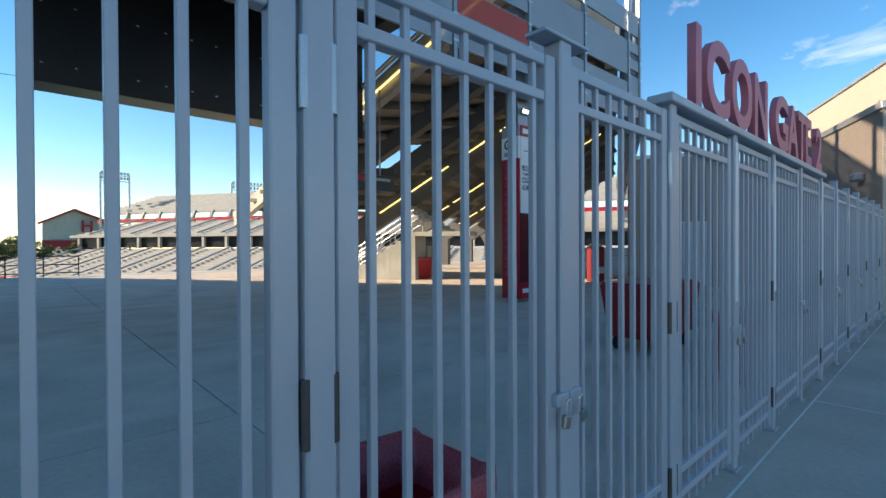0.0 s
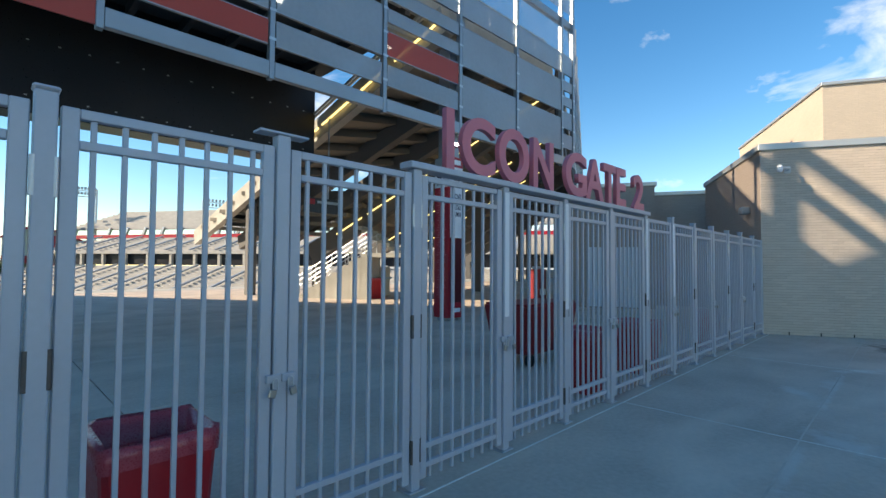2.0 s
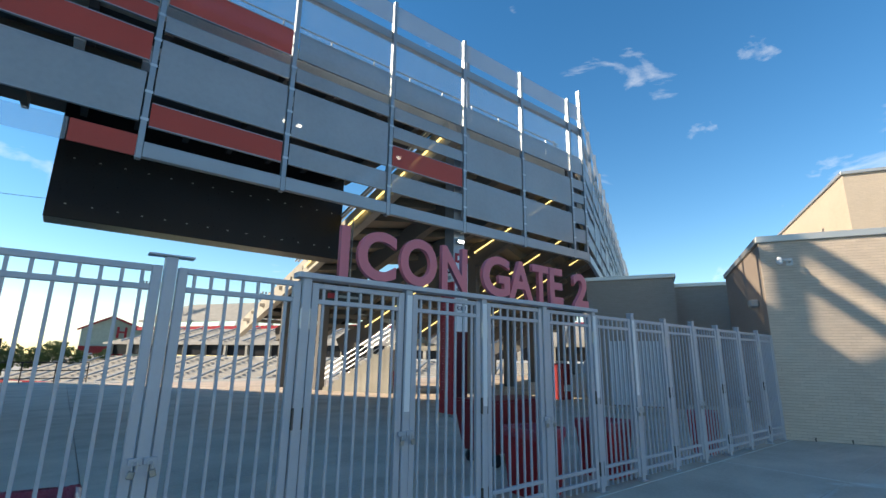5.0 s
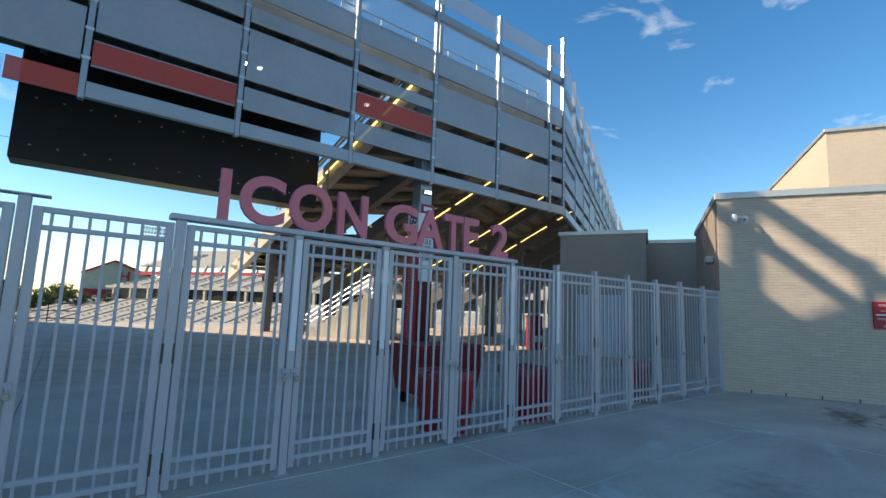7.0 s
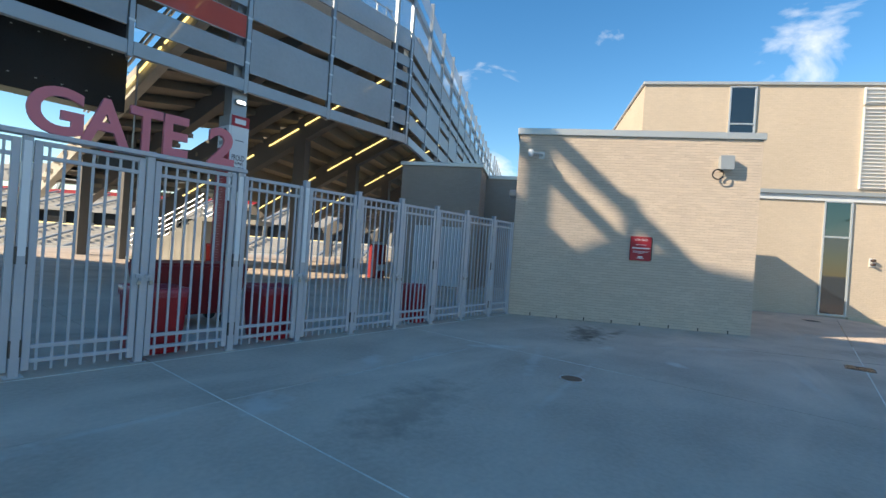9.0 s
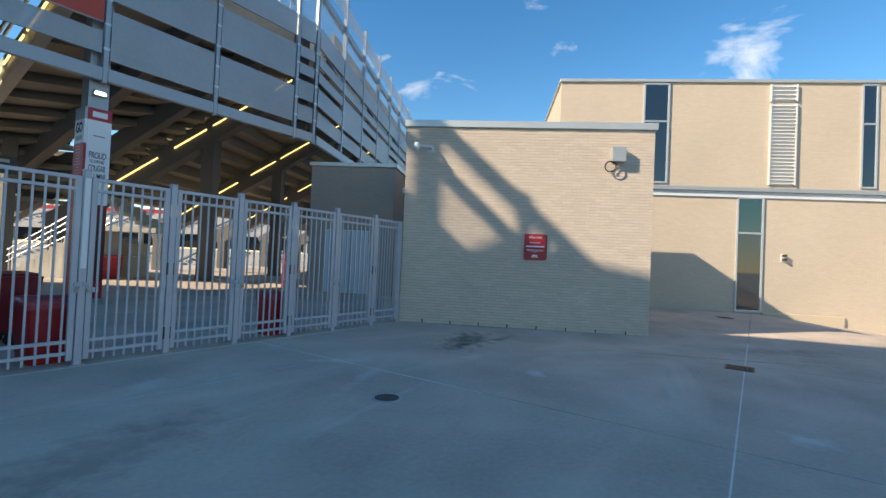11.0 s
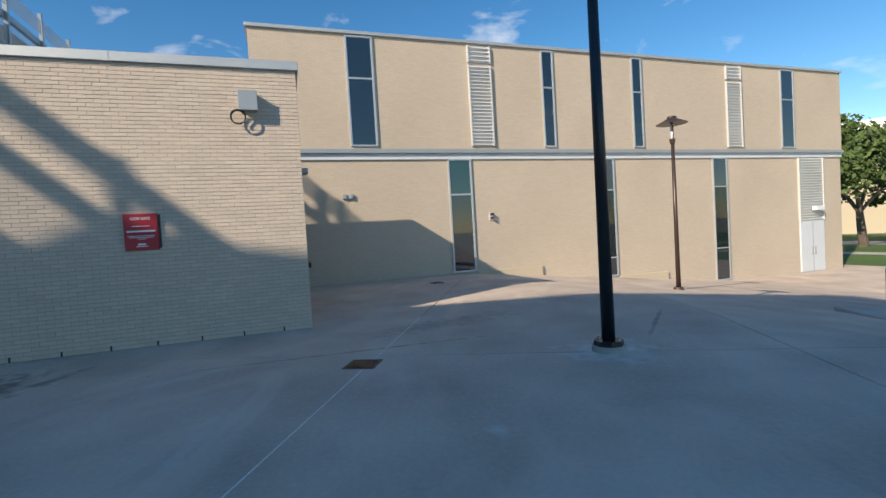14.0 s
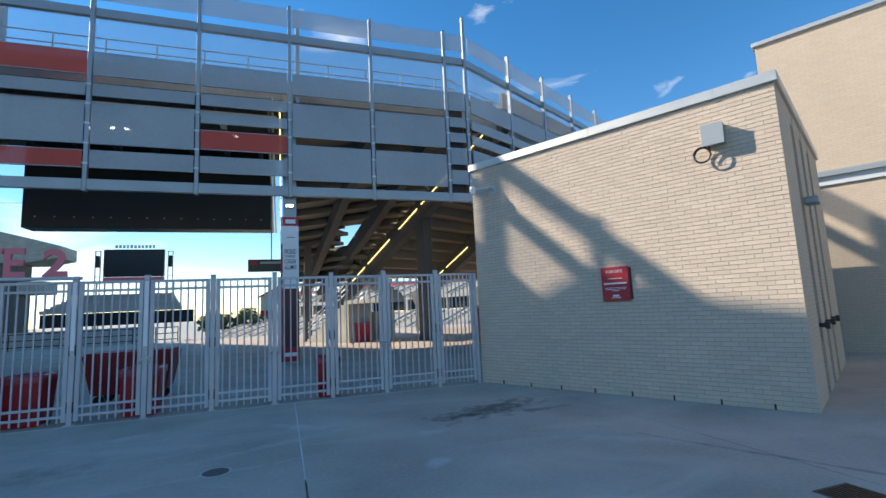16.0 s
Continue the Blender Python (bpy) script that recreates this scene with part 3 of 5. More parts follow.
def screen_bay(parent, x0, x1, rows, rail=True):
    """Perforated panels of one bay, from x0 to x1 in the wall's own plane (outer face at y = 0)."""
    for key in rows:
        z0, z1 = LEVELS[key.rstrip("*")]
        p = part("panel", bx(x0 + 0.09, x1 - 0.09, -0.03, 0.0, z0, z1), PANEL_RED if key.endswith("*") else PANEL, parent, "red perforated metal panel" if key.endswith("*") else "grey perforated metal panel")
        for z in (z0 - 0.002, z1 - 0.018):
            part("lip", bx(x0 + 0.09, x1 - 0.09, -0.036, 0.03, z, z + 0.02), FRAME, p)
    if rail:
        part("rail", bx(x0 + 0.06, x1 - 0.06, -0.06, 0.08, 5.52, 5.85, bevel=0.01), FRAME, parent, "heavy bottom rail")


def screen_post(parent, x, top, double=False):
    part("post", bx(x - 0.055, x + 0.055, -0.06, 0.1, 5.48, top, bevel=0.008), FRAME, parent, "galvanised steel post")
    for k in range(5):
        part("clip", bx(x - 0.075, x + 0.075, -0.066, -0.061, 6.3 + k * 0.62, 6.36 + k * 0.62), STEEL_WORN, parent, "bolted clip")
    if double:
        part("post", bx(x + 0.2, x + 0.34, 0.1, 0.28, 8.9, top, bevel=0.008), FRAME, parent)


def upper_screen(parent, x0, x1, top=12.3):
    part("mesh_panel", bx(x0 + 0.08, x1 - 0.08, -0.02, -0.008, 11.6, min(top, 12.02) if top > 12.5 else top), PANEL_THIN if top > 12.5 else PANEL_TOP, parent, "fine translucent mesh panel")
    part("mesh_panel", bx(x0 + 0.08, x1 - 0.08, -0.02, -0.008, 9.87, 11.0), PANEL_THIN, parent, "fine translucent mesh panel")
    # left bays: extra tube above view, added for the diagonal shadow bar
    if top > 12.5:
        part("tube", bx(x0, x1, 0.04, 0.22, 12.02, 12.35, bevel=0.01), FRAME, parent, "horizontal steel tube")
    part("tube", bx(x0, x1, 0.04, 0.22, 11.1, 11.38, bevel=0.01), FRAME, parent, "horizontal steel tube")


def guard_rail(parent, x0, x1, y):
    b = bmesh.new()
    for z in (10.25, 10.65, 11.0):
        rod(b, (x0, y, z), (x1, y, z), 0.025, seg=8)
    part("guard_rail", b, FRAME, parent, "pipe guard rail")
    k = max(1, int((x1 - x0) / 1.3))
    for i in range(k):
        x = x0 + (x1 - x0) * i / k
        part("rail_post", bx(x - 0.02, x + 0.02, y - 0.02, y + 0.02, 10.0, 11.0), FRAME, parent)


front = thing("stadium_screen", pose(0.1, 7.9, 0.02), "grey and red perforated metal screen wall of a stadium", "facade")
BAYS = [-18.7, -15.8, -12.9, -10.0, -7.1, -4.2, -1.3, 1.64, 4.56, 7.52, 10.35, 13.2, 16.1, 16.95]
ROWS_OF = [["A", "B", "C", "D"]] * 4 + [["A", "B", "C", "D"], ["A", "B*", "C", "D"], ["G", "H*", "I*", "D"], ["A*", "B", "C", "D*"], ["A", "B", "C", "D"], ["A", "B1*", "B2", "C", "D"], ["E", "F", "D"], ["E", "F", "D"], ["A", "B1", "B2", "C", "D"]]
for i, rows in enumerate(ROWS_OF):
    screen_bay(front, BAYS[i], BAYS[i + 1], rows, BAYS[i + 1] > 1.7)
    upper_screen(front, BAYS[i], BAYS[i + 1], 12.8 if BAYS[i] < 4 else 12.3)
    guard_rail(front, BAYS[i], BAYS[i + 1], 1.2)
for i, x in enumerate(BAYS):
    screen_post(front, x, 13.1 if i == len(BAYS) - 1 else 12.4, i == 10)
part("rail_panel", bx(0.5, 1.58, -0.03, 0.0, 5.52, 5.97), PANEL_RED, front, "red perforated metal panel")
part("rail_panel", bx(-18.7, 0.48, -0.03, 0.0, 5.52, 5.97), PANEL_THIN, front, "pale perforated strip")
# dark sheet painted in for the shade of the corner opening
part("corner_shade_sheet", bx(16.2, 16.85, 0.3, 0.36, 5.6, 10.0), SHADE_DARK, front, "dark sheet standing in for shade in the corner opening")
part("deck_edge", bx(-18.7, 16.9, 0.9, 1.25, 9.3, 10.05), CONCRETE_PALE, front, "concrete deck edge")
# slab colour carries the shade seen through the panel gaps
part("deck", bx(-18.7, 10.2, 1.25, 8.2, 9.4, 9.9), SHADE_DARK, front, "concrete deck slab, coloured near black for underside shade")

# column added out of view to cast the upright shadow strip on the annex
part("shadow_column", bx(1.57, 1.81, 1.15, 1.4, 10.0, 13.6, bevel=0.01), FRAME, front, "tall steel column at the deck edge, added for its shadow")

# unseen stepped slab, added to throw shade over the plaza and annex wall
b = bmesh.new()
outline = [(0.5, 9.4), (0.5, 11.0), (-0.9, 13.2), (-1.9, 13.8), (-8.0, 19.0), (-15.0, 26.0), (-60.0, 26.0), (-60.0, 0.0), (-19.0, 0.0), (-19.0, 9.4)]
lo = [b.verts.new((x, 9.2, z)) for x, z in outline]
hi = [b.verts.new((x, 9.9, z)) for x, z in outline]
b.faces.new(lo)
b.faces.new(hi[::-1])
for i in range(len(outline)):
    k = (i + 1) % len(outline)
    b.faces.new([lo[i], hi[i], hi[k], lo[k]])
solid("wall_upper_shade_slab", b, CONCRETE_PALE, "unseen concrete slab added to shade the plaza and annex", "wall", kind="structure")

# out-of-view block, added only so that the concourse floor lies in shadow
west = thing("wall_west_stand", FIELD.copy(), "tall unseen concrete block added to shade the concourse", "wall", kind="structure")
part("mass", bx(-78, -22, -34, 3.8, -0.5, 20.0), CONCRETE_PALE, west)

side = thing("stadium_screen", Matrix.Translation(CORNER) @ Matrix.Rotation(radians(27.8), 4, "Z"), "grey perforated metal screen wall turning the corner", "facade")
for i in range(12):
    x0, x1 = i * 2.9, i * 2.9 + 2.9
    screen_bay(side, x0, x1, [["A", "B2", "C", "D", "B1"], ["A", "B", "C", "D"]][i % 2])
    upper_screen(side, x0, x1)
    screen_post(side, x1, 12.6)
    guard_rail(side, x0, x1, 1.2)
part("deck_edge", bx(0.5, 34.8, 0.9, 1.25, 9.3, 10.05), CONCRETE_PALE, side, "concrete deck edge")
for i in range(10):
    x0 = 37 + i * 2.9
    screen_bay(side, x0, x0 + 2.9, ["A", "B", "C", "D"])
    screen_post(side, x0 + 2.9, 13.4)
    upper_screen(side, x0, x0 + 2.9)

# ---- raked stand behind the screens ----
stand = thing("grandstand", STAND.copy(), "raked concrete grandstand seen from beneath with raker beams", "grandstand")
for i in range(14):
    u = 1.9 - i * 0.9
    z = 9.55 + 0.58 * u
    b = bmesh.new()
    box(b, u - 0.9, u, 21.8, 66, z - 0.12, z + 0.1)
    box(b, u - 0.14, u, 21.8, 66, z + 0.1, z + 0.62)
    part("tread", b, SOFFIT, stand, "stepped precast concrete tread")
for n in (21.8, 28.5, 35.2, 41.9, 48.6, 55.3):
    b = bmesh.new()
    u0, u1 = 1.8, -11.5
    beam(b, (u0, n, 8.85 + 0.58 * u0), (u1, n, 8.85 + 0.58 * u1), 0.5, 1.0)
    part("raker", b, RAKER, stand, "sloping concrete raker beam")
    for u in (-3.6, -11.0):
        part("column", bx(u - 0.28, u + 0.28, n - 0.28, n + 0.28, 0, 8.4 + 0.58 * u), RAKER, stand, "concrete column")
    if n > 36:
        continue
    strip = thing("strip_light", STAND.copy(), "yellow glowing strip light run along a raker beam", "light", "strip lights under the stand")
    for k in range(5):
        a0, a1 = 0.9 - k * 2.3, 0.9 - k * 2.3 - (2.0 if k % 2 else 1.5)
        b = bmesh.new()
        beam(b, (a0, n - 0.3, 8.95 + 0.58 * a0), (a1, n - 0.3, 8.95 + 0.58 * a1), 0.035, 0.055)
        part("tube", b, LIGHT, strip)
wedge = thing("grandstand", None, "raked concrete corner stand with stepped soffit and pale edge stringer", "grandstand")
EDGE = lambda t: Vector((10.6, 8.9 + 21.0 * t, 9.2 - 5.5 * t))
RIGHT = lambda t: STAND @ Vector((1.6 - 12.6 * t, 21.55, 9.4 + 0.58 * (1.6 - 12.6 * t)))
for i in range(15):
    t = (i + 0.5) / 15
    b = bmesh.new()
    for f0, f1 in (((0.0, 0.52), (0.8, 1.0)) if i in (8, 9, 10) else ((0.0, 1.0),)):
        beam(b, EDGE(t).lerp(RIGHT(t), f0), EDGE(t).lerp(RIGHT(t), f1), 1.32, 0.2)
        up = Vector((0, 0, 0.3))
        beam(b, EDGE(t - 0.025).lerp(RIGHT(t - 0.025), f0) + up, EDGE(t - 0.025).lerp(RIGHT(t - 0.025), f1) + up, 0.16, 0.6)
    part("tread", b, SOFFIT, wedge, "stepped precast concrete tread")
b = bmesh.new()
beam(b, (10.4, 8.4, 9.15), (10.4, 31.0, 3.3), 0.35, 0.9)
part("stringer", b, CONCRETE_PALE, wedge, "pale concrete edge stringer")
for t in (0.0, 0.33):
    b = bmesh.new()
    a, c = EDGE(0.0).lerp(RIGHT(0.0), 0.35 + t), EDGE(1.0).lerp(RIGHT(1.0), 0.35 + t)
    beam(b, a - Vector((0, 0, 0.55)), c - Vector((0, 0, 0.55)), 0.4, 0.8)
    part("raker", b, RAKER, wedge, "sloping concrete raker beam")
strip = thing("strip_light", None, "yellow glowing strip light run along the stand edge", "light", "strip lights under the stand")
for k in range(5):
    y0 = 8.6 + k * 2.3
    b = bmesh.new()
    beam(b, (10.12, y0, 9.0 - 0.259 * (y0 - 8.6)), (10.12, y0 + 2.0, 9.0 - 0.259 * (y0 - 6.6)), 0.05, 0.06)
    part("tube", b, LIGHT, strip)
gate_no = thing("section_sign", pose(12.95, 20.0, 6.1), "dark hanging section number sign under the stand", "sign")
part("panel", bx(-0.55, 0.55, -0.06, 0.06, -0.25, 0.25, bevel=0.01), BLACK, gate_no)
lettering("words", "242 | 241", -0.46, 0.46, -0.1, 0.12, -0.064, 0.004, WHITE, gate_no)
part("hanger", bx(-0.03, 0.03, -0.02, 0.02, 0.3, 1.4), FRAME, gate_no)
conduit = thing("conduit", None, "pair of pale steel conduits running up beside the stringer", "pipe")
for dx in (0.0, 0.14):
    b = bmesh.new()
    rod(b, (9.85 - dx, 8.6, 9.3), (9.85 - dx, 20.0, 6.35), 0.05, seg=10)
    part("tube", b, STEEL_WORN, conduit)
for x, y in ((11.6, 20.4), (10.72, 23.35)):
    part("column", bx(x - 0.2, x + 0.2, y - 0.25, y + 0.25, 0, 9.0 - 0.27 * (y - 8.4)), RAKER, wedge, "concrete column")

# ---- big dark video board hanging over the opening ----
boardm = thing("video_board", None, "large black rectangular video board hung above the opening", "screen")
part("housing", bx(0.07, 9.74, 15.1, 16.1, 5.65, 9.4, bevel=0.02), BLACK, boardm)
for i in range(14):
    for z in (6.1, 7.6):
        part("rivet", bx(0.5 + i * 0.67, 0.56 + i * 0.67, 15.08, 15.1, z, z + 0.03), STEEL_WORN, boardm)
deck_beam = thing("deck_beam", None, "steel beams under the stadium deck, coloured dark for shade", "beam")
for i in range(8):
    x = -1.0 + i * 1.45
    part("joist", bx(x, x + 0.18, 8.9, 15.7, 9.05, 9.4), SHADE_DARK, deck_beam)
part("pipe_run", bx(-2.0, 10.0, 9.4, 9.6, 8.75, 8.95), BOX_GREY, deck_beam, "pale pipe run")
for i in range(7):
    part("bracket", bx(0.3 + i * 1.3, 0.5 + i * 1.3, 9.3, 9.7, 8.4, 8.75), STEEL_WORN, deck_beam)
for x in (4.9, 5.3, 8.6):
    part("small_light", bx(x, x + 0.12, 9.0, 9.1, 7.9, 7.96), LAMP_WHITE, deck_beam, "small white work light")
part("girder", bx(-2.0, 10.0, 10.6, 10.9, 8.6, 9.05), SHADE_DARK, deck_beam)

# ---- wrapped column ----
wrap = thing("banner_column", pose(10.43, 8.32, 0), "square column wrapped in red and white printed vinyl", "column")
part("core", bx(-0.22, 0.22, -0.22, 0.22, 0, 8.2), FRAME, wrap, "grey steel column")
part("red_wrap", bx(-0.29, -0.23, -0.3, 0.3, 0.55, 3.95), CRIMSON, wrap, "red vinyl with pale lettering rows")
part("foot_wrap", bx(-0.292, -0.23, -0.3, 0.3, 0.1, 0.55), CRIMSON, wrap)
part("white_wrap", bx(-0.29, -0.23, -0.3, 0.3, 3.95, 4.55), WHITE, wrap, "white vinyl panel")
part("head_wrap", bx(-0.29, -0.23, -0.3, 0.3, 4.55, 4.85), BOX_GREY, wrap)
part("white_wrap", bx(-0.228, 0.28, -0.32, -0.24, 2.45, 4.55), WHITE, wrap, "white vinyl panel with dark words")
part("dark_wrap", bx(-0.228, 0.28, -0.32, -0.24, 0.55, 2.45), CRIMSON_DARK, wrap, "dark crimson vinyl")
part("foot_wrap", bx(-0.228, 0.28, -0.322, -0.24, 0.1, 0.55), CRIMSON, wrap)
part("head_wrap", bx(-0.228, 0.28, -0.322, -0.24, 4.55, 4.85), CRIMSON, wrap, "crimson sponsor band")
for words, z0, z1, x0, x1 in (("PROUD", 3.6, 3.76, -0.17, 0.2), ("TO SUPPORT", 3.48, 3.56, -0.15, 0.17), ("COUGAR", 3.28, 3.43, -0.17, 0.2), ("ALUMNI", 3.08, 3.23, -0.17, 0.2)):
    lettering("words", words, x0, x1, z0, z1, -0.322, 0.004, INK, wrap, 0.01)
part("sponsor_bar", bx(-0.14, 0.18, -0.326, -0.323, 4.63, 4.77), WHITE, wrap, "pale sponsor mark")
part("foot_bar", bx(-0.17, 0.2, -0.326, -0.323, 0.26, 0.38), WHITE, wrap, "pale illegible lettering")
part("thin_bar", bx(-0.1, 0.15, -0.324, -0.321, 4.15, 4.17), INK, wrap)
go = thing("banner_words", Matrix.Translation((10.43 - 0.292, 8.32, 0)) @ Matrix.Rotation(radians(-90), 4, "Z"), "dark printed words and pale rows on the column wrap", "lettering")
lettering("words", "GO", -0.2, 0.2, 4.22, 4.48, -0.003, 0.004, INK, go, 0.03)
part("word_bar", bx(-0.2, 0.2, -0.006, -0.001, 4.03, 4.14), BOX_GREY, go, "small illegible lettering")
for i in range(44):
    z = 0.68 + i * 0.074
    w = 0.1 + 0.1 * ((i * 37) % 10) / 10
    part("row", bx(-w, w, -0.005, -0.001, z, z + 0.02), SIGN_RED, go, "pale red lettering row")
flood = thing("flood_light", pose(10.43, 8.0, 5.25), "small white flood light on the column", "light")
part("housing", bx(-0.14, 0.14, 0.0, 0.12, -0.08, 0.08, bevel=0.01), BOX_GREY, flood)
for dx in (-0.08, 0.0, 0.08):
    part("lens", bx(dx - 0.032, dx + 0.032, -0.012, 0.0, -0.045, 0.03), LAMP_WHITE, flood, "glowing lens")

# ---- bins ----


def bin_square(x, y, w, h, mat=RED, rz=0, d=None):
    """A tapered square can with an open mouth and a liner folded over its rim."""
    d = d or w
    t = thing("trash_can", pose(x, y, 0, 0, 0, rz), "square red plastic trash can with a folded liner", "trash can", "trash cans behind the fence")
    b = bmesh.new()
    rings = []
    for z, k in ((0.0, 0.8), (0.04, 0.84), (h, 1.0), (h, 0.93), (h * 0.35, 0.84)):
        ring = []
        for cx, cy in ((1, 1), (-1, 1), (-1, -1), (1, -1)):
            for j in range(4):
                a = math.atan2(cy, cx) - math.pi / 4 + j * math.pi / 6
                r = 0.07 * k
                ring.append(b.verts.new((cx * (w / 2 * k - r) + r * math.cos(a), cy * (d / 2 * k - r) + r * math.sin(a), z)))
        rings.append(ring)
    n = len(rings[0])
    for p, q in zip(rings, rings[1:]):
        for i in range(n):
            b.faces.new([p[i], p[(i + 1) % n], q[(i + 1) % n], q[i]])
    b.faces.new(rings[-1])
    b.faces.new(rings[0][::-1])
    part("body", b, mat, t)
    b = bmesh.new()
    rings = []
    for z, k in ((h - 0.11, 1.02), (h - 0.05, 1.035), (h + 0.008, 1.03), (h + 0.006, 0.9), (h * 0.72, 0.86)):
        ring = []
        for cx, cy in ((1, 1), (-1, 1), (-1, -1), (1, -1)):
            for j in range(4):
                a = math.atan2(cy, cx) - math.pi / 4 + j * math.pi / 6
                r = 0.07 * k
                ring.append(b.verts.new((cx * (w / 2 * k - r) + r * math.cos(a), cy * (d / 2 * k - r) + r * math.sin(a), z + 0.012 * math.sin(7 * a + len(rings) * 2.0 + cx))))
        rings.append(ring)
    for p, q in zip(rings, rings[1:]):
        for i in range(n):
            b.faces.new([p[i], p[(i + 1) % n], q[(i + 1) % n], q[i]])
    part("liner", b, LINER, t, "pinkish translucent bin liner folded over the rim", smooth=True)
    return t


bin_square(1.13, 1.45, 0.54, 0.75, d=0.54)
bin_square(6.2, 1.6, 0.62, 0.8)
bin_square(7.85, 1.62, 0.64, 0.78)
bin_square(11.03, 1.5, 0.46, 0.75)
cart = thing("tilt_cart", pose(7.3, 3.2, 0), "dark red plastic tilt cart on castors", "cart")
b = bmesh.new()
box(b, -0.8, 0.8, -0.45, 0.45, 0.2, 1.02)
for v in b.verts:
    if v.co.z < 0.5:
        v.co.x *= 0.8
        v.co.y *= 0.85
bmesh.ops.bevel(b, geom=b.edges[:], offset=0.04, segments=2, affect="EDGES")
part("tub", b, RED_DARK, cart)
for x in (-0.5, 0.5):
    for y in (-0.3, 0.3):
        b = bmesh.new()
        rod(b, (x, y - 0.03, 0.1), (x, y + 0.03, 0.1), 0.1, seg=16)
        part("castor", b, BLACK, cart)

# ---- plaque, camera, box on the annex wall ----
plaque = thing("plaque", GRID @ Matrix.Translation((8.68, N0, 1.86)), "red metal dedication plaque with white lettering on brick", "plaque")
part("plate", bx(-0.24, 0.24, -0.05, -0.012, -0.29, 0.29, bevel=0.008), CRIMSON, plaque)
part("back_plate", bx(-0.21, 0.27, -0.012, 0.0, -0.27, 0.27), BLACK, plaque, "dark backing plate")
lettering("words", "ICON GATE", -0.14, 0.14, 0.19, 0.235, -0.052, 0.004, WHITE, plaque, 0.01)
for z0, z1, w in ((0.085, 0.095, 0.12), (-0.005, 0.022, 0.2), (-0.07, -0.062, 0.19), (-0.095, -0.087, 0.17), (-0.12, -0.112, 0.06), (-0.215, -0.185, 0.055), (-0.24, -0.228, 0.085)):
    part("text_bar", bx(-w, w, -0.053, -0.05, z0, z1), WHITE, plaque, "white illegible lettering")

jb = thing("junction_box", GRID @ Matrix.Translation((10.41, N0, 3.97)), "grey electrical box with a coiled black cable on brick", "electrical box")
part("enclosure", bx(-0.14, 0.14, -0.17, 0.0, -0.15, 0.16, bevel=0.008), BOX_GREY, jb)
part("lid", bx(-0.15, 0.15, -0.185, -0.171, -0.16, 0.17, bevel=0.004), BOX_GREY, jb)
b = bmesh.new()
pts = [Vector((-0.08 + 0.0 * i, -0.09, -0.15 - 0.03 * i)) for i in range(3)]
for i in range(22):
    a = math.pi * 0.35 + i * 2 * math.pi / 16
    pts.append(Vector((-0.17 + 0.115 * math.cos(a), -0.1 - 0.003 * i, -0.27 + 0.115 * math.sin(a))))
for p, q in zip(pts, pts[1:]):
    rod(b, p, q, 0.014, seg=8)
part("cable", b, POLE, jb, "coiled black cable")

cctv = thing("security_camera", GRID @ Matrix.Translation((5.93, N0, 4.05)), "white dome security camera on a pale wall bracket", "camera")
b = bmesh.new()
rod(b, (0.28, 0, -0.02), (0.26, -0.16, 0.0), 0.03)
rod(b, (0.26, -0.16, 0.0), (0.02, -0.34, -0.02), 0.028)
part("arm", b, ALU, cctv, "pale bracket arm")
part("wall_plate", bx(0.2, 0.34, -0.02, 0.0, -0.1, 0.08, bevel=0.006), ALU, cctv)
b = bmesh.new()
bmesh.ops.create_uvsphere(b, u_segments=16, v_segments=10, radius=0.065, matrix=Matrix.Translation((0.0, -0.36, -0.06)))
part("dome", b, WHITE, cctv, "white dome", smooth=True)
b = bmesh.new()
rod(b, (0.0, -0.36, -0.02), (0.0, -0.36, 0.05), 0.07, 0.045, seg=16)
part("shroud", b, WHITE, cctv)

side_lamp = thing("wall_lamp", GRID @ Matrix.Translation((U0, 13.95, 3.15)), "small grey hooded lamp on the brown side wall", "light")
part("hood", bx(-0.22, 0.0, -0.16, 0.16, -0.1, 0.1, bevel=0.04), BOX_GREY, side_lamp)
for i in range(8):
    u = U0 + 0.55 + i * 0.65
    w = thing("weep_vent", GRID @ Matrix.Translation((u, N0 - 0.004, 0.03)), "small dark weep vent at the wall foot", "vent", "weep vents of the annex")
    part("slot", bx(-0.012, 0.012, -0.004, 0.004, -0.03, 0.05), BLACK, w)

# pipes, vents and fixtures on the long building
fix = thing("hose_valve", GRID @ Matrix.Translation((18.45, NB, 2.1)), "reddish wall valve fitting on brick", "valve")
part("plate", bx(-0.1, 0.1, -0.03, 0.0, -0.16, 0.16, bevel=0.01), LOUVRE, fix)
for z in (-0.07, 0.08):
    b = bmesh.new()
    rod(b, (0, -0.16, z), (0, -0.03, z), 0.055, seg=12)
    part("outlet", b, BROWN_POLE, fix, "copper coloured outlet")
for u in (12.9, 13.12):
    v = thing("wall_vent", GRID @ Matrix.Translation((u, NB, 3.02)), "small pale wall vent on brick", "vent", "pair of wall vents")
    part("hood", bx(-0.07, 0.07, -0.1, 0.0, -0.09, 0.09, bevel=0.02), BOX_GREY, v)
for u0, u1, z in ((17.75, 20.55, 0.03), (24.3, 26.9, -0.72)):
    ledge = thing("concrete_kerb", GRID @ Matrix.Translation((0, NB, 0)), "low concrete kerb along the building foot", "kerb", "kerbs of the long building")
    part("body", bx(u0, u1, -0.1, 0.0, -2.2, z, bevel=0.01), CREAM, ledge)

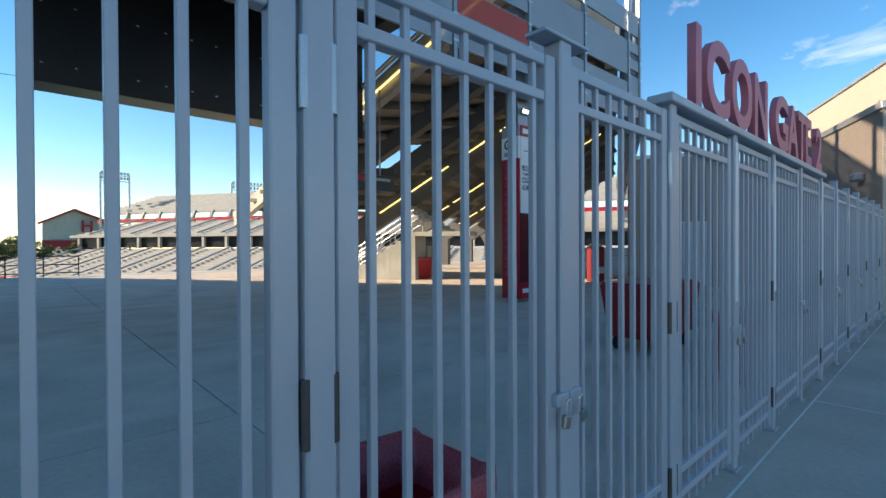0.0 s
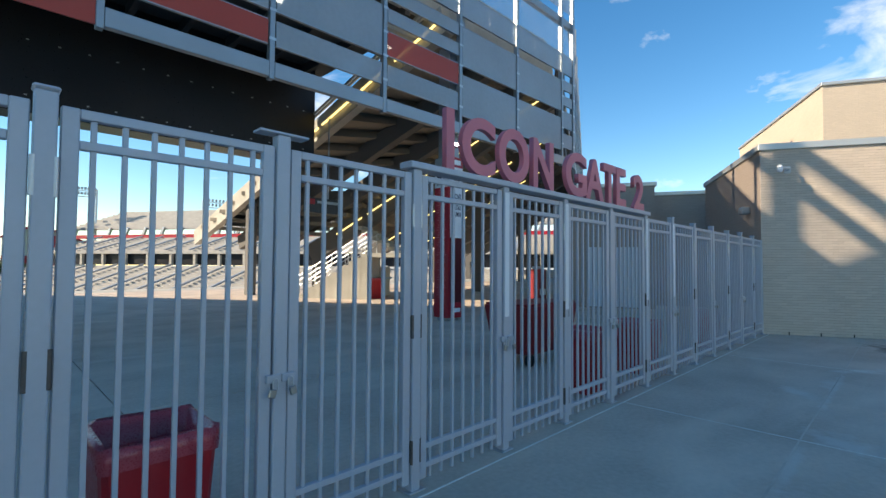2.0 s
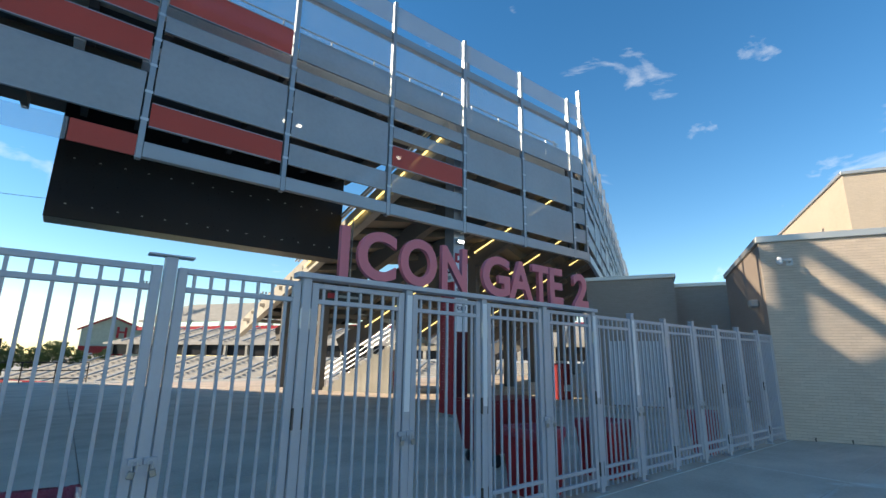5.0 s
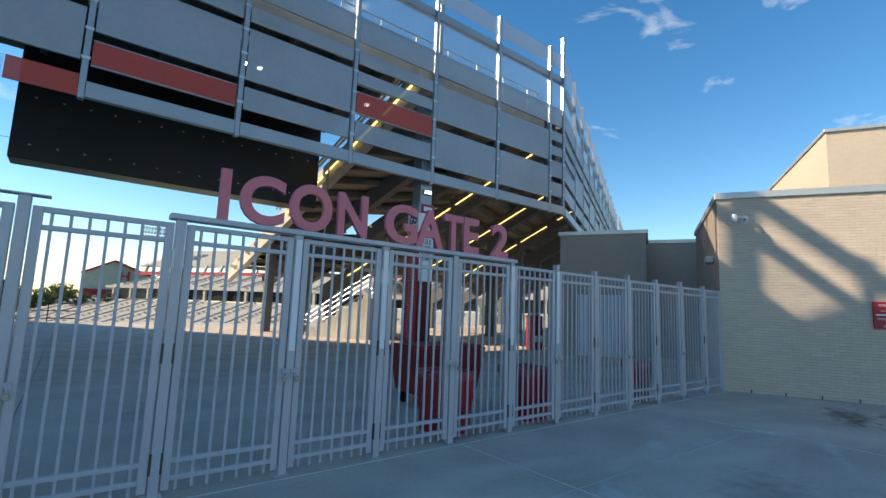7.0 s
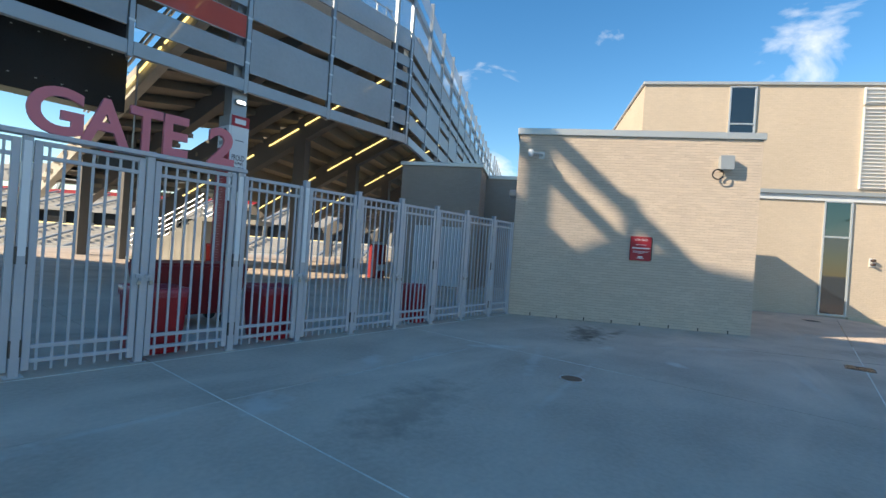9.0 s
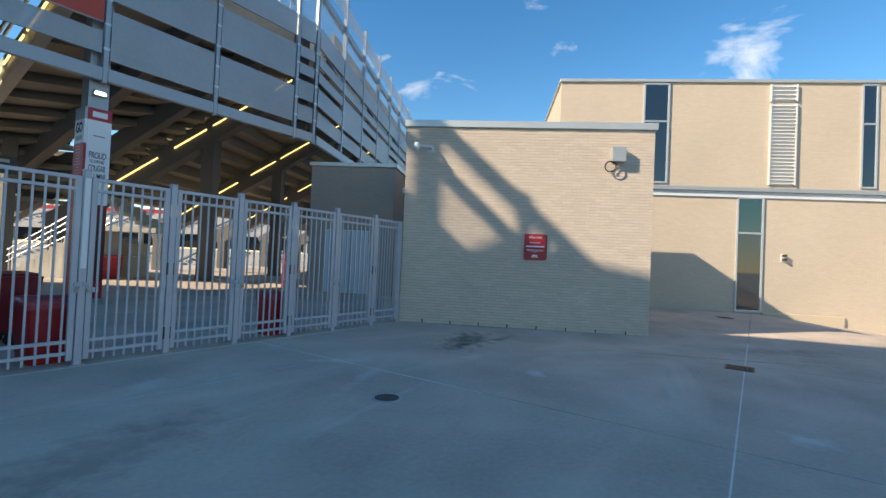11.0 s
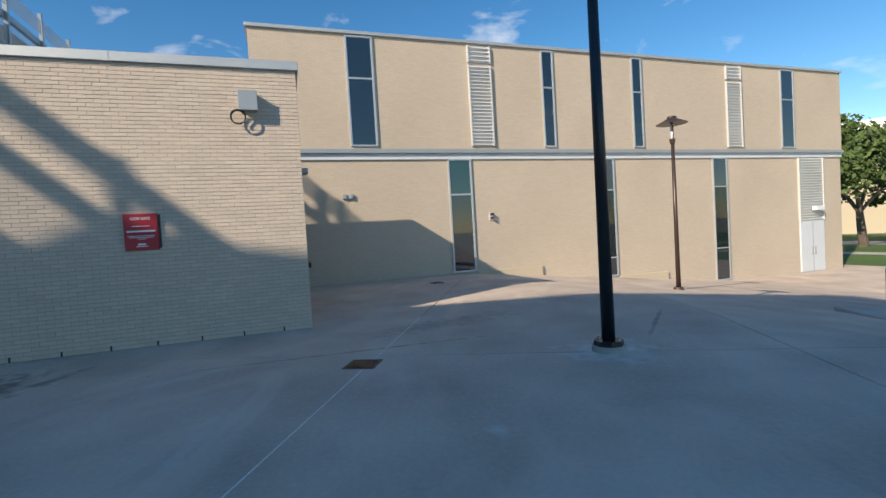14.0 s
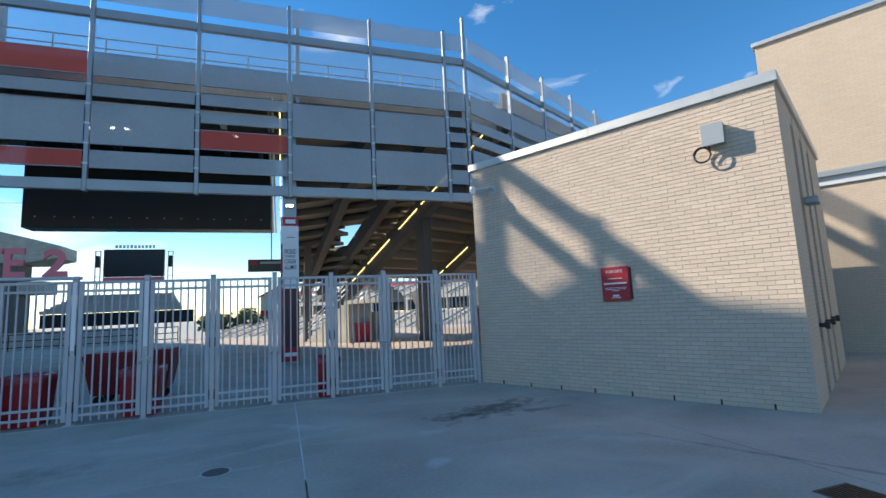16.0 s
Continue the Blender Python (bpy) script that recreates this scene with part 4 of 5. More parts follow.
# ---- plaza lamps ----
lamp = thing("street_lamp", pose(14.87, -8.57, 0), "tall black round street lamp pole on a bolted base", "street lamp")
b = bmesh.new()
rod(b, (0, 0, 0.06), (0, 0, 5.55), 0.082, 0.055, seg=24)
part("pole", b, POLE, lamp, smooth=True)
b = bmesh.new()
rod(b, (0, 0, 0.0), (0, 0, 0.07), 0.2, 0.2, seg=24)
part("footing", b, CONCRETE_PALE, lamp, "grouted footing")
b = bmesh.new()
rod(b, (0, 0, 0.05), (0, 0, 0.13), 0.185, 0.175, seg=8)
part("base_cover", b, POLE, lamp, "black base cover")
for k in range(4):
    a = math.pi / 4 + k * math.pi / 2
    b = bmesh.new()
    rod(b, (0.15 * math.cos(a), 0.15 * math.sin(a), 0.12), (0.15 * math.cos(a), 0.15 * math.sin(a), 0.16), 0.018, seg=6)
    part("bolt", b, STEEL_WORN, lamp)
part("arm", bx(-0.16, 0.16, -0.02, 0.02, 5.5, 5.56, bevel=0.004), POLE, lamp, "black yoke arm")
for dx in (-0.15, 0.15):
    part("yoke", bx(dx - 0.015, dx + 0.015, -0.02, 0.02, 5.5, 6.0, bevel=0.004), POLE, lamp)
b = bmesh.new()
rod(b, (0, 0, 5.56), (0, 0, 5.95), 0.07, 0.09, seg=16)
part("lantern", b, WINDOW, lamp, "dark lantern glass")
b = bmesh.new()
rod(b, (0, 0, 5.98), (0, 0, 6.12), 0.42, 0.08, seg=24)
part("hat", b, POLE, lamp, "conical hat")

GZ = ground_z(23.1, -12.0)
lamp2 = thing("street_lamp", pose(23.1, -12.0, GZ) @ Matrix.Scale(0.95, 4), "slim bronze lamp post with a conical hat", "street lamp")
b = bmesh.new()
rod(b, (0, 0, 0.05), (0, 0, 4.40), 0.068, 0.05, seg=16)
part("pole", b, BROWN_POLE, lamp2, smooth=True)
b = bmesh.new()
rod(b, (0, 0, -0.03), (0, 0, 0.08), 0.16, 0.13, seg=16)
part("base", b, BROWN_POLE, lamp2)
b = bmesh.new()
rod(b, (0, 0, 4.37), (0, 0, 4.50), 0.07, 0.09, seg=12)
part("collar", b, BROWN_POLE, lamp2)
for dx in (-0.08, 0.08):
    b = bmesh.new()
    rod(b, (dx, 0, 4.50), (dx, 0, 5.00), 0.014, seg=8)
    part("strut", b, BROWN_POLE, lamp2)
b = bmesh.new()
rod(b, (0, 0, 4.53), (0, 0, 4.95), 0.045, seg=12)
part("lantern", b, WHITE, lamp2, "pale lantern")
b = bmesh.new()
rod(b, (0, 0, 4.95), (0, 0, 5.11), 0.44, 0.12, seg=24)
rod(b, (0, 0, 5.11), (0, 0, 5.17), 0.14, 0.12, seg=16)
part("hat", b, BROWN_POLE, lamp2, "shallow conical hat")

# ---- drains, lid and handrail ----
drain = thing("drain_grate", pose(14.4, -5.58, 0.0), "square dark cast-iron drain grate set in concrete", "drain")
part("frame", bx(-0.2, 0.2, -0.2, 0.2, -0.01, 0.006), DARK_HINGE, drain)
for i in range(9):
    x = -0.16 + i * 0.04
    part("bar", bx(x - 0.01, x + 0.01, -0.17, 0.17, 0.006, 0.014), BLACK, drain)
drain2 = copy_thing(drain, Matrix.Translation(un(15.3, 18.4, 0.0)) @ pose(0, 0, 0, 0, 0, 28))
lid = thing("manhole_lid", pose(9.53, -2.55, 0), "small round dark metal access lid in concrete", "manhole lid")
b = bmesh.new()
rod(b, (0, 0, -0.01), (0, 0, 0.008), 0.13, seg=28)
part("lid", b, DARK_HINGE, lid)
b = bmesh.new()
rod(b, (0, 0, -0.01), (0, 0, 0.006), 0.16, seg=28)
part("ring", b, STEEL_WORN, lid)

rail = thing("handrail", None, "black steel pipe handrail beside descending steps", "handrail")
H = [(16.3, -12.58, 0.86), (15.88, -12.97, 0.64), (15.52, -13.25, 0.49)]
tops = []
for x, y, h in H:
    z = ground_z(x, y)
    b = bmesh.new()
    rod(b, (x, y, z - 0.02), (x, y, z + h), 0.026, seg=12)
    part("post", b, POLE, rail)
    tops.append(Vector((x, y, z + h)))
b = bmesh.new()
rod(b, tops[0], tops[0] + Vector((-0.1, -0.09, 0.02)), 0.026)
rod(b, tops[0] + Vector((-0.1, -0.09, 0.02)), tops[1], 0.026)
rod(b, tops[1], tops[2], 0.026)
rod(b, tops[2], tops[2] + Vector((-0.3, -0.22, -0.13)), 0.026)
part("rail", b, POLE, rail)
steps = thing("steps", None, "low concrete steps down from the plaza", "steps")
for i in range(3):
    x, y = 17.6, -13.5 - i * 0.35
    z = ground_z(x, y)
    part("tread", bx(16.6, 19.0, y - 0.35, y, z - 0.3, z + 0.01, bevel=0.01), CONCRETE_PALE, steps)

# ---- concourse things beyond the fence ----
stair = thing("concourse_stair", FIELD @ Matrix.Translation((-10.6, 20.2, 0)), "white concrete stair with steel rails under the stand", "stair")
for i in range(12):
    part("step", bx(i * 0.3, i * 0.3 + 0.34, 0, 1.6, 0, 0.18 * (i + 1)), CONCRETE_PALE, stair)
for y in (0.05, 1.55):
    b = bmesh.new()
    for dz in (0.55, 0.8, 1.05):
        rod(b, (0, y, dz), (3.6, y, 2.16 + dz), 0.025, seg=8)
    part("rail", b, STEEL_WORN, stair, "steel pipe rail")
    for i in range(5):
        x = 0.1 + i * 0.85
        b = bmesh.new()
        rod(b, (x, y, 0.6 * x), (x, y, 0.6 * x + 1.05), 0.025, seg=8)
        part("baluster", b, STEEL_WORN, stair)
part("landing", bx(3.6, 6.2, 0, 1.6, 2.0, 2.2), CONCRETE_PALE, stair)
for i in range(8):
    part("step", bx(4.4 - i * 0.3, 4.74 - i * 0.3, 1.7, 3.2, 2.2 + 0.18 * i, 2.38 + 0.18 * i), CONCRETE_PALE, stair)
red_bin = bin_square(14.2, 17.2, 0.9, 1.0, RED)
kiosk = thing("kiosk", pose(15.6, 18.6, 0, 0, 0, 32), "beige concession kiosk block under the stand", "kiosk")
part("body", bx(-0.6, 0.6, -0.45, 0.45, 0, 1.55, bevel=0.02), CREAM, kiosk)
part("counter", bx(-0.65, 0.65, -0.55, -0.45, 0.9, 1.0, bevel=0.01), BOX_GREY, kiosk)
dispenser = thing("ticket_machine", pose(18.35, 10.4, 0), "red upright vending cabinet with a white label", "cabinet")
part("body", bx(-0.27, 0.27, -0.27, 0.27, 0, 1.5, bevel=0.03), RED_DARK, dispenser)
part("label", bx(-0.25, 0.25, -0.276, -0.271, 0.35, 0.62), WHITE, dispenser, "white label")
part("cap", bx(-0.2, 0.2, -0.2, 0.2, 1.5, 1.62, bevel=0.03), ALU, dispenser, "pale metal cap")
wayfind = thing("wayfinding_sign", pose(9.75, 14.0, 3.8), "dark hanging sign with red arrow panels", "sign")
part("panel", bx(-1.0, 0.6, -0.05, 0.05, -0.25, 0.3, bevel=0.01), BLACK, wayfind)
part("arrow", bx(-0.95, -0.6, -0.06, -0.051, 0.05, 0.25), CRIMSON, wayfind, "red arrow panel")
part("text_bar", bx(-0.5, 0.4, -0.06, -0.051, 0.1, 0.2), BOX_GREY, wayfind, "pale illegible lettering")
part("hanger", bx(-0.05, 0.0, -0.02, 0.02, 0.3, 3.4), FRAME, wayfind)

# ---- far stand across the field ----
far = thing("far_stand", FIELD.copy(), "distant pale tiered grandstand across the field", "grandstand")
for i in range(18):
    part("bleacher", bx(-104, 10, 52 + i, 53 + i, -7, -4.0 + i * 0.3), SEAT, far)
part("field_wall", bx(-104, 10, 51.5, 51.9, -7, -3.0), CRIMSON, far, "red field wall")
for i in range(14):
    part("white_board", bx(-100 + i * 7.5, -96 + i * 7.5, 51.4, 51.49, -3.9, -3.1), WHITE, far, "white advertising board")
# solid black sheet drawn for the shade inside the open concourse
part("shade_band", bx(-96, 10, 70.2, 70.8, 1.4, 3.6), BLACK, far, "black sheet standing in for shade in the open concourse")
for i in range(20):
    part("column", bx(-95 + i * 5, -94.5 + i * 5, 69.6, 70.1, 1.3, 3.6), CONCRETE_PALE, far)
for i in range(11):
    part("bleacher", bx(-97 + i * 0.7, 10, 69.5 + i, 70.5 + i, 3.4 + i * 0.3, 3.85 + i * 0.31), SEAT, far)
part("red_band", bx(-104, 10, 80.6, 81.0, 6.9, 7.7), CRIMSON, far, "red parapet band")
for i in range(23):
    b = bmesh.new()
    beam(b, (-102 + i * 4.6, 81.8, 7.0), (-101 + i * 4.6, 81.8, 9.3), 0.5, 0.5)
    part("strut", b, STEEL_WORN, far)
for i in range(11):
    part("bleacher", bx(-104 + i * 0.4, 10, 82 + i, 83 + i, 8.9 + i * 0.45, 9.5 + i * 0.46), SEAT, far)
for i in range(18):
    b = bmesh.new()
    beam(b, (-92 + i * 5.2, 69.6, 4.1), (-92 + i * 5.2, 80, 7.3), 0.35, 0.25)
    part("aisle", b, BOX_GREY, far)
    b = bmesh.new()
    beam(b, (-99 + i * 5.8, 52.2, -3.6), (-99 + i * 5.8, 69, 1.45), 0.35, 0.25)
    part("aisle", b, BOX_GREY, far)
field = bx(-70, 70, 44, 130, -4.05, -3.98)
solid("field_turf", field, TURF, "bright green artificial turf field", "grass", kind="structure")

for x, y, w in ((16.5, 130, 5.5), (42, 118, 7.5)):
    f = thing("floodlight_mast", pose(x, y, 0), "tall stadium floodlight rack on twin steel posts", "floodlight", "floodlight masts")
    for dx in (-w / 2, w / 2):
        part("post", bx(dx - 0.2, dx + 0.2, -0.2, 0.2, 0, y * 0.13 + 1.6), STEEL_WORN, f)
    for k in range(2):
        part("cross_beam", bx(-w / 2, w / 2, -0.15, 0.15, y * 0.115 + 1.6 + k * 1.3, y * 0.115 + 1.8 + k * 1.3), STEEL_WORN, f)
    for i in range(9):
        for k in range(2):
            dx = -w / 2 + w * (i + 0.5) / 9
            part("lamp", bx(dx - 0.22, dx + 0.22, -0.35, 0.0, y * 0.119 + 1.6 + k * 1.1, y * 0.119 + 2.2 + k * 1.1, bevel=0.05), BOX_GREY, f)

red_house = thing("gabled_hall", pose(11.4, 140, -3.4) @ Matrix.Scale(0.82, 4), "distant pale hall with a red gable roof edge", "building")
b = bmesh.new()
vs = [b.verts.new(p) for p in ((-9, 0, 0), (9, 0, 0), (9, 0, 12), (-2, 0, 16.5), (-9, 0, 13))]
b.faces.new(vs)
r = bmesh.ops.extrude_face_region(b, geom=b.faces[:])
bmesh.ops.translate(b, verts=[v for v in r["geom"] if isinstance(v, bmesh.types.BMVert)], vec=(0, 20, 0))
part("wall", b, material("sage_wall", (0.42, 0.47, 0.42), 0.8), red_house)
for a, c in (((-10, 0, 12.6), (-2, 0, 16.8)), ((-2, 0, 16.8), (10, 0, 11.8))):
    b = bmesh.new()
    beam(b, (a[0], -0.5, a[2]), (c[0], -0.5, c[2]), 1.6, 0.5)
    part("roof_edge", b, CRIMSON, red_house, "red roof edge")
part("lower_band", bx(-9.1, 2.1, -0.4, -0.05, 4, 8), RED_DARK, red_house, "red lower wall")
for x in (-0.4, 1.6):
    part("emblem_bar", bx(x, x + 0.6, -0.5, -0.1, 10.4, 13.8), CRIMSON, red_house, "red emblem shape")
part("emblem_bar", bx(-0.4, 2.1, -0.55, -0.12, 12.0, 12.5), CRIMSON, red_house, "red emblem shape")

# scoreboard and big stand to the far side
score = thing("scoreboard", pose(-16.6, 95, 0), "distant black scoreboard in an open steel frame", "scoreboard")
part("screen", bx(-5.0, 5.0, -0.4, 0.4, 10.2, 15.4), BLACK, score)
part("red_strip", bx(-5.0, 5.0, -0.45, 0.3, 9.2, 10.1), SIGN_RED, score)
for dx in (-6.4, -5.6, 5.6, 6.4):
    part("mast", bx(dx - 0.08, dx + 0.08, -0.1, 0.1, 0, 15.2), STEEL_WORN, score)
for dx in (-6.0, 6.0):
    for z in (10.2, 12.5, 15.0):
        part("cross_bar", bx(dx - 0.5, dx + 0.5, -0.06, 0.06, z, z + 0.12), STEEL_WORN, score)
    part("speaker", bx(dx - 0.3, dx + 0.3, -0.3, 0.1, 12.0, 14.2), BLACK, score)
for i in range(11):
    part("letter_bar", bx(-3.3 + i * 0.62, -2.9 + i * 0.62, -0.1, 0.1, 15.7, 16.3), ALU, score, "small illegible lettering")
end_stand = thing("end_stand", pose(-20, 92, 0), "distant grey end-zone stand in shade", "grandstand")
for i in range(8):
    part("bleacher", bx(-10 + i * 0.4, 12 - i * 0.4, i * 1.0, i * 1.0 + 1, 3.6 + i * 0.2, 4.2 + i * 0.42), SEAT, end_stand)
# same black sheet for the shaded gap under these seats
part("shade_band", bx(-10, 14, 0.4, 0.8, 1.2, 3.5), BLACK, end_stand, "black sheet standing in for shade below the seats")
for i in range(14):
    part("bleacher", bx(-60, 8, -16 + i, -15 + i, -7, -4.0 + i * 0.36), SEAT, end_stand)
cant = thing("cantilever_stand", pose(-34, 90, 0), "big weathered concrete cantilever frame of a side stand", "grandstand")
b = bmesh.new()
vs = [b.verts.new(p) for p in ((-40, 0, 12.6), (3.0, 0, 12.6), (7.0, 0, 13.4), (7.0, 0, 15.6), (0, 0, 17.6), (-40, 0, 28))]
b.faces.new(vs)
r = bmesh.ops.extrude_face_region(b, geom=b.faces[:])
bmesh.ops.translate(b, verts=[v for v in r["geom"] if isinstance(v, bmesh.types.BMVert)], vec=(0, 8, 0))
part("beam", b, CONCRETE_PALE, cant, "stained concrete beam")
part("pier", bx(-1.5, 1.0, 0.5, 6, -6, 12.6), RAKER, cant)
part("lower_beam", bx(-40, 5, 1, 6, 7.2, 9.4), CONCRETE_PALE, cant)

# tall unseen wall, added to keep the end of the field in shade
b = bx(-75, -70, 76, 140, -5, 46)
solid("wall_side_shade_block", b, CONCRETE_PALE, "tall unseen concrete wall added to shade the field end", "wall", kind="structure")
wire = thing("overhead_wire", None, "thin dark cable strung across the field", "cable")
b = bmesh.new()
pts = [Vector((-40 + 64 * k / 12, 62 - 26 * k / 12, 17.0 - 3.0 * k / 12 - 1.2 * (1 - (k / 6 - 1) ** 2))) for k in range(13)]
for p, q in zip(pts, pts[1:]):
    rod(b, p, q, 0.02, seg=6)
part("strand", b, POLE, wire)

# field-side rail fence and covered seats near the pitch
b_rail = thing("field_rail", pose(-1.5, 33, 0), "low black pipe fence at the edge of the field", "fence")
for z in (0.15, 0.6, 1.05):
    part("rail", bx(-8, 4, -0.03, 0.03, z, z + 0.06), POLE, b_rail)
for i in range(9):
    part("post", bx(-8 + i * 1.5, -7.94 + i * 1.5, -0.03, 0.03, -0.1, 1.1), POLE, b_rail)

# ---- trees ----


def tree(x, y, z, h, r, seed, lean=0.0):
    rnd = random.Random(seed)
    t = thing("tree", pose(x, y, z), "broad green oak with uneven leafy crown", "tree", "trees")
    b = bmesh.new()
    rod(b, (0, 0, -0.2), (lean * 0.3, 0, h * 0.32), h * 0.035, h * 0.022, seg=10)
    blobs = []
    for k in range(9):
        a = k * 2.4 + rnd.random()
        rr = r * (0.25 + 0.6 * rnd.random())
        tip = Vector((math.cos(a) * rr + lean * 0.5, math.sin(a) * rr, h * (0.42 + 0.45 * rnd.random())))
        mid = Vector((lean * 0.3, 0, h * 0.3)).lerp(tip, 0.5) + Vector((0, 0, h * 0.04))
        rod(b, (lean * 0.3, 0, h * (0.26 + 0.05 * rnd.random())), mid, h * 0.014, h * 0.009, seg=6)
        rod(b, mid, tip, h * 0.009, h * 0.003, seg=6)
        blobs.append((tip, r * (0.28 + 0.22 * rnd.random())))
    blobs.append((Vector((lean * 0.4, 0, h * 0.8)), r * 0.5))
    part("trunk", b, BARK, t)
    verts, faces = [], []
    for c, br in blobs:
        for _ in range(24):
            d = Vector((rnd.gauss(0, 1), rnd.gauss(0, 1), rnd.gauss(0, 0.8)))
            cc = c + d.normalized() * br * (0.45 + 0.6 * rnd.random())
            cr = br * (0.18 + 0.18 * rnd.random())
            for _ in range(46):
                d = Vector((rnd.gauss(0, 1), rnd.gauss(0, 1), rnd.gauss(0, 0.7))).normalized() * cr * rnd.random() ** 0.4
                p = cc + d
                s = h * (0.012 + 0.01 * rnd.random())
                e1 = Vector((rnd.gauss(0, 1), rnd.gauss(0, 1), rnd.gauss(0, 1))).normalized()
                e2 = e1.orthogonal().normalized()
                i = len(verts)
                verts += [p - e1 * s, p + e2 * s * 0.7, p + e1 * s, p - e2 * s * 0.7]
                faces.append((i, i + 1, i + 2, i + 3))
    me = bpy.data.meshes.new("crown")
    me.from_pydata([tuple(v) for v in verts], [], faces)
    me.materials.append(LEAF)
    cr = new("crown", me)
    cr.parent = t
    cr["kind"] = "stuff"
    return t


tree(50.5, -34.5, -1.6, 10.5, 6.2, 3, 1.5)
tree(56.0, -50.0, -1.6, 11.5, 7.0, 8, 0.0)
for i, (x, y, h) in enumerate(((3.0, 118, 6.5), (7.5, 116, 6), (-3, 125, 6.5), (-8, 130, 7), (0.0, 150, 8), (14.0, 150, 9))):
    tree(x, y, -4.0, h, h * 0.5, 20 + i)

# ---- lawn and distant campus building ----
lawn = bmesh.new()
vs = [lawn.verts.new(un(u, n, -1.49)) for u, n in ((40.0, 24), (40.0, 3), (52, -14), (90, -40), (110, 60), (70, 60))]
lawn.faces.new(vs)
solid("lawn", lawn, GRASS, "sunlit mown green lawn", "grass", kind="structure")
for k, (n0, n1) in enumerate(((47.0, 48.8), (57.0, 61.5))):
    b = bx(n0, n1, -40, 60, -1.485, -1.47)
    solid("path", b, CONCRETE_PALE, "pale concrete path across the lawn", "path", kind="structure", m=GRID.copy())

campus = thing("campus_building", Matrix.Translation((95, -60, -1.6)) @ Matrix.Rotation(radians(52), 4, "Z"), "distant cream campus building with ribbon windows and green panels", "building")
part("wall", bx(-45, 14, 0, 25, 0, 12.5), CREAM, campus)
part("wing_wall", bx(14, 40, -6, 20, 0, 12.2), CREAM, campus)
part("parapet", bx(-45.3, 14.3, -0.3, 25, 12.5, 13.6), WHITE, campus, "white parapet band")
part("wing_parapet", bx(14.2, 40.3, -6.3, 20, 12.2, 13.4), WHITE, campus, "white parapet band")
part("penthouse", bx(-2, 22, 4, 18, 13.6, 16.6), BOX_GREY, campus, "grey rooftop penthouse")
part("green_panel", bx(-30, -12, -0.2, 0.0, 9.9, 12.4), material("green_glass_panel", (0.12, 0.42, 0.34), 0.3), campus)
for z in (4.2, 7.6, 9.6):
    part("band", bx(-45, 14.05, -0.12, 0.0, z, z + 0.25), LOUVRE, campus)
    part("band", bx(14.05, 40, -6.12, -6.0, z, z + 0.25), LOUVRE, campus)
for x0, x1 in ((-9, 4), (6, 12), (-30, -12)):
    w = part("window", bx(x0, x1, -0.08, 0.0, 8.0, 9.4), ALU, campus)
    k = int((x1 - x0) / 1.6)
    for i in range(k):
        a = x0 + (x1 - x0) * i / k
        part("pane", bx(a + 0.08, a + (x1 - x0) / k - 0.08, -0.1, -0.082, 8.1, 9.3), WINDOW_TINT, w)
for i in range(10):
    for z in (1.0, 4.9):
        x = -40 + i * 5.2
        w = part("window", bx(x, x + 1.9, -0.08, 0.0, z, z + 1.9), ALU, campus)
        part("pane", bx(x + 0.1, x + 1.8, -0.1, -0.082, z + 0.1, z + 1.8), WINDOW_TINT, w)
for i in range(4):
    x = 17 + i * 5.5
    w = part("window", bx(x, x + 3, -6.08, -6.0, 8.0, 9.4), ALU, campus)
    part("pane", bx(x + 0.1, x + 2.9, -6.1, -6.082, 8.1, 9.3), WINDOW_TINT, w)
for x, y in ((67.0, -41.5), (64.0, -50.0)):
    c = thing("traffic_barrel", pose(x, y, -1.47), "orange and white traffic barrel", "barrel", "traffic barrels")
    for k in range(4):
        b = bmesh.new()
        rod(b, (0, 0, k * 0.26), (0, 0, k * 0.26 + 0.25), 0.32 - 0.02 * k, 0.31 - 0.02 * k, seg=14)
        part("ring", b, material("barrel_orange", (0.8, 0.2, 0.03), 0.5) if k % 2 == 0 else WHITE, c)

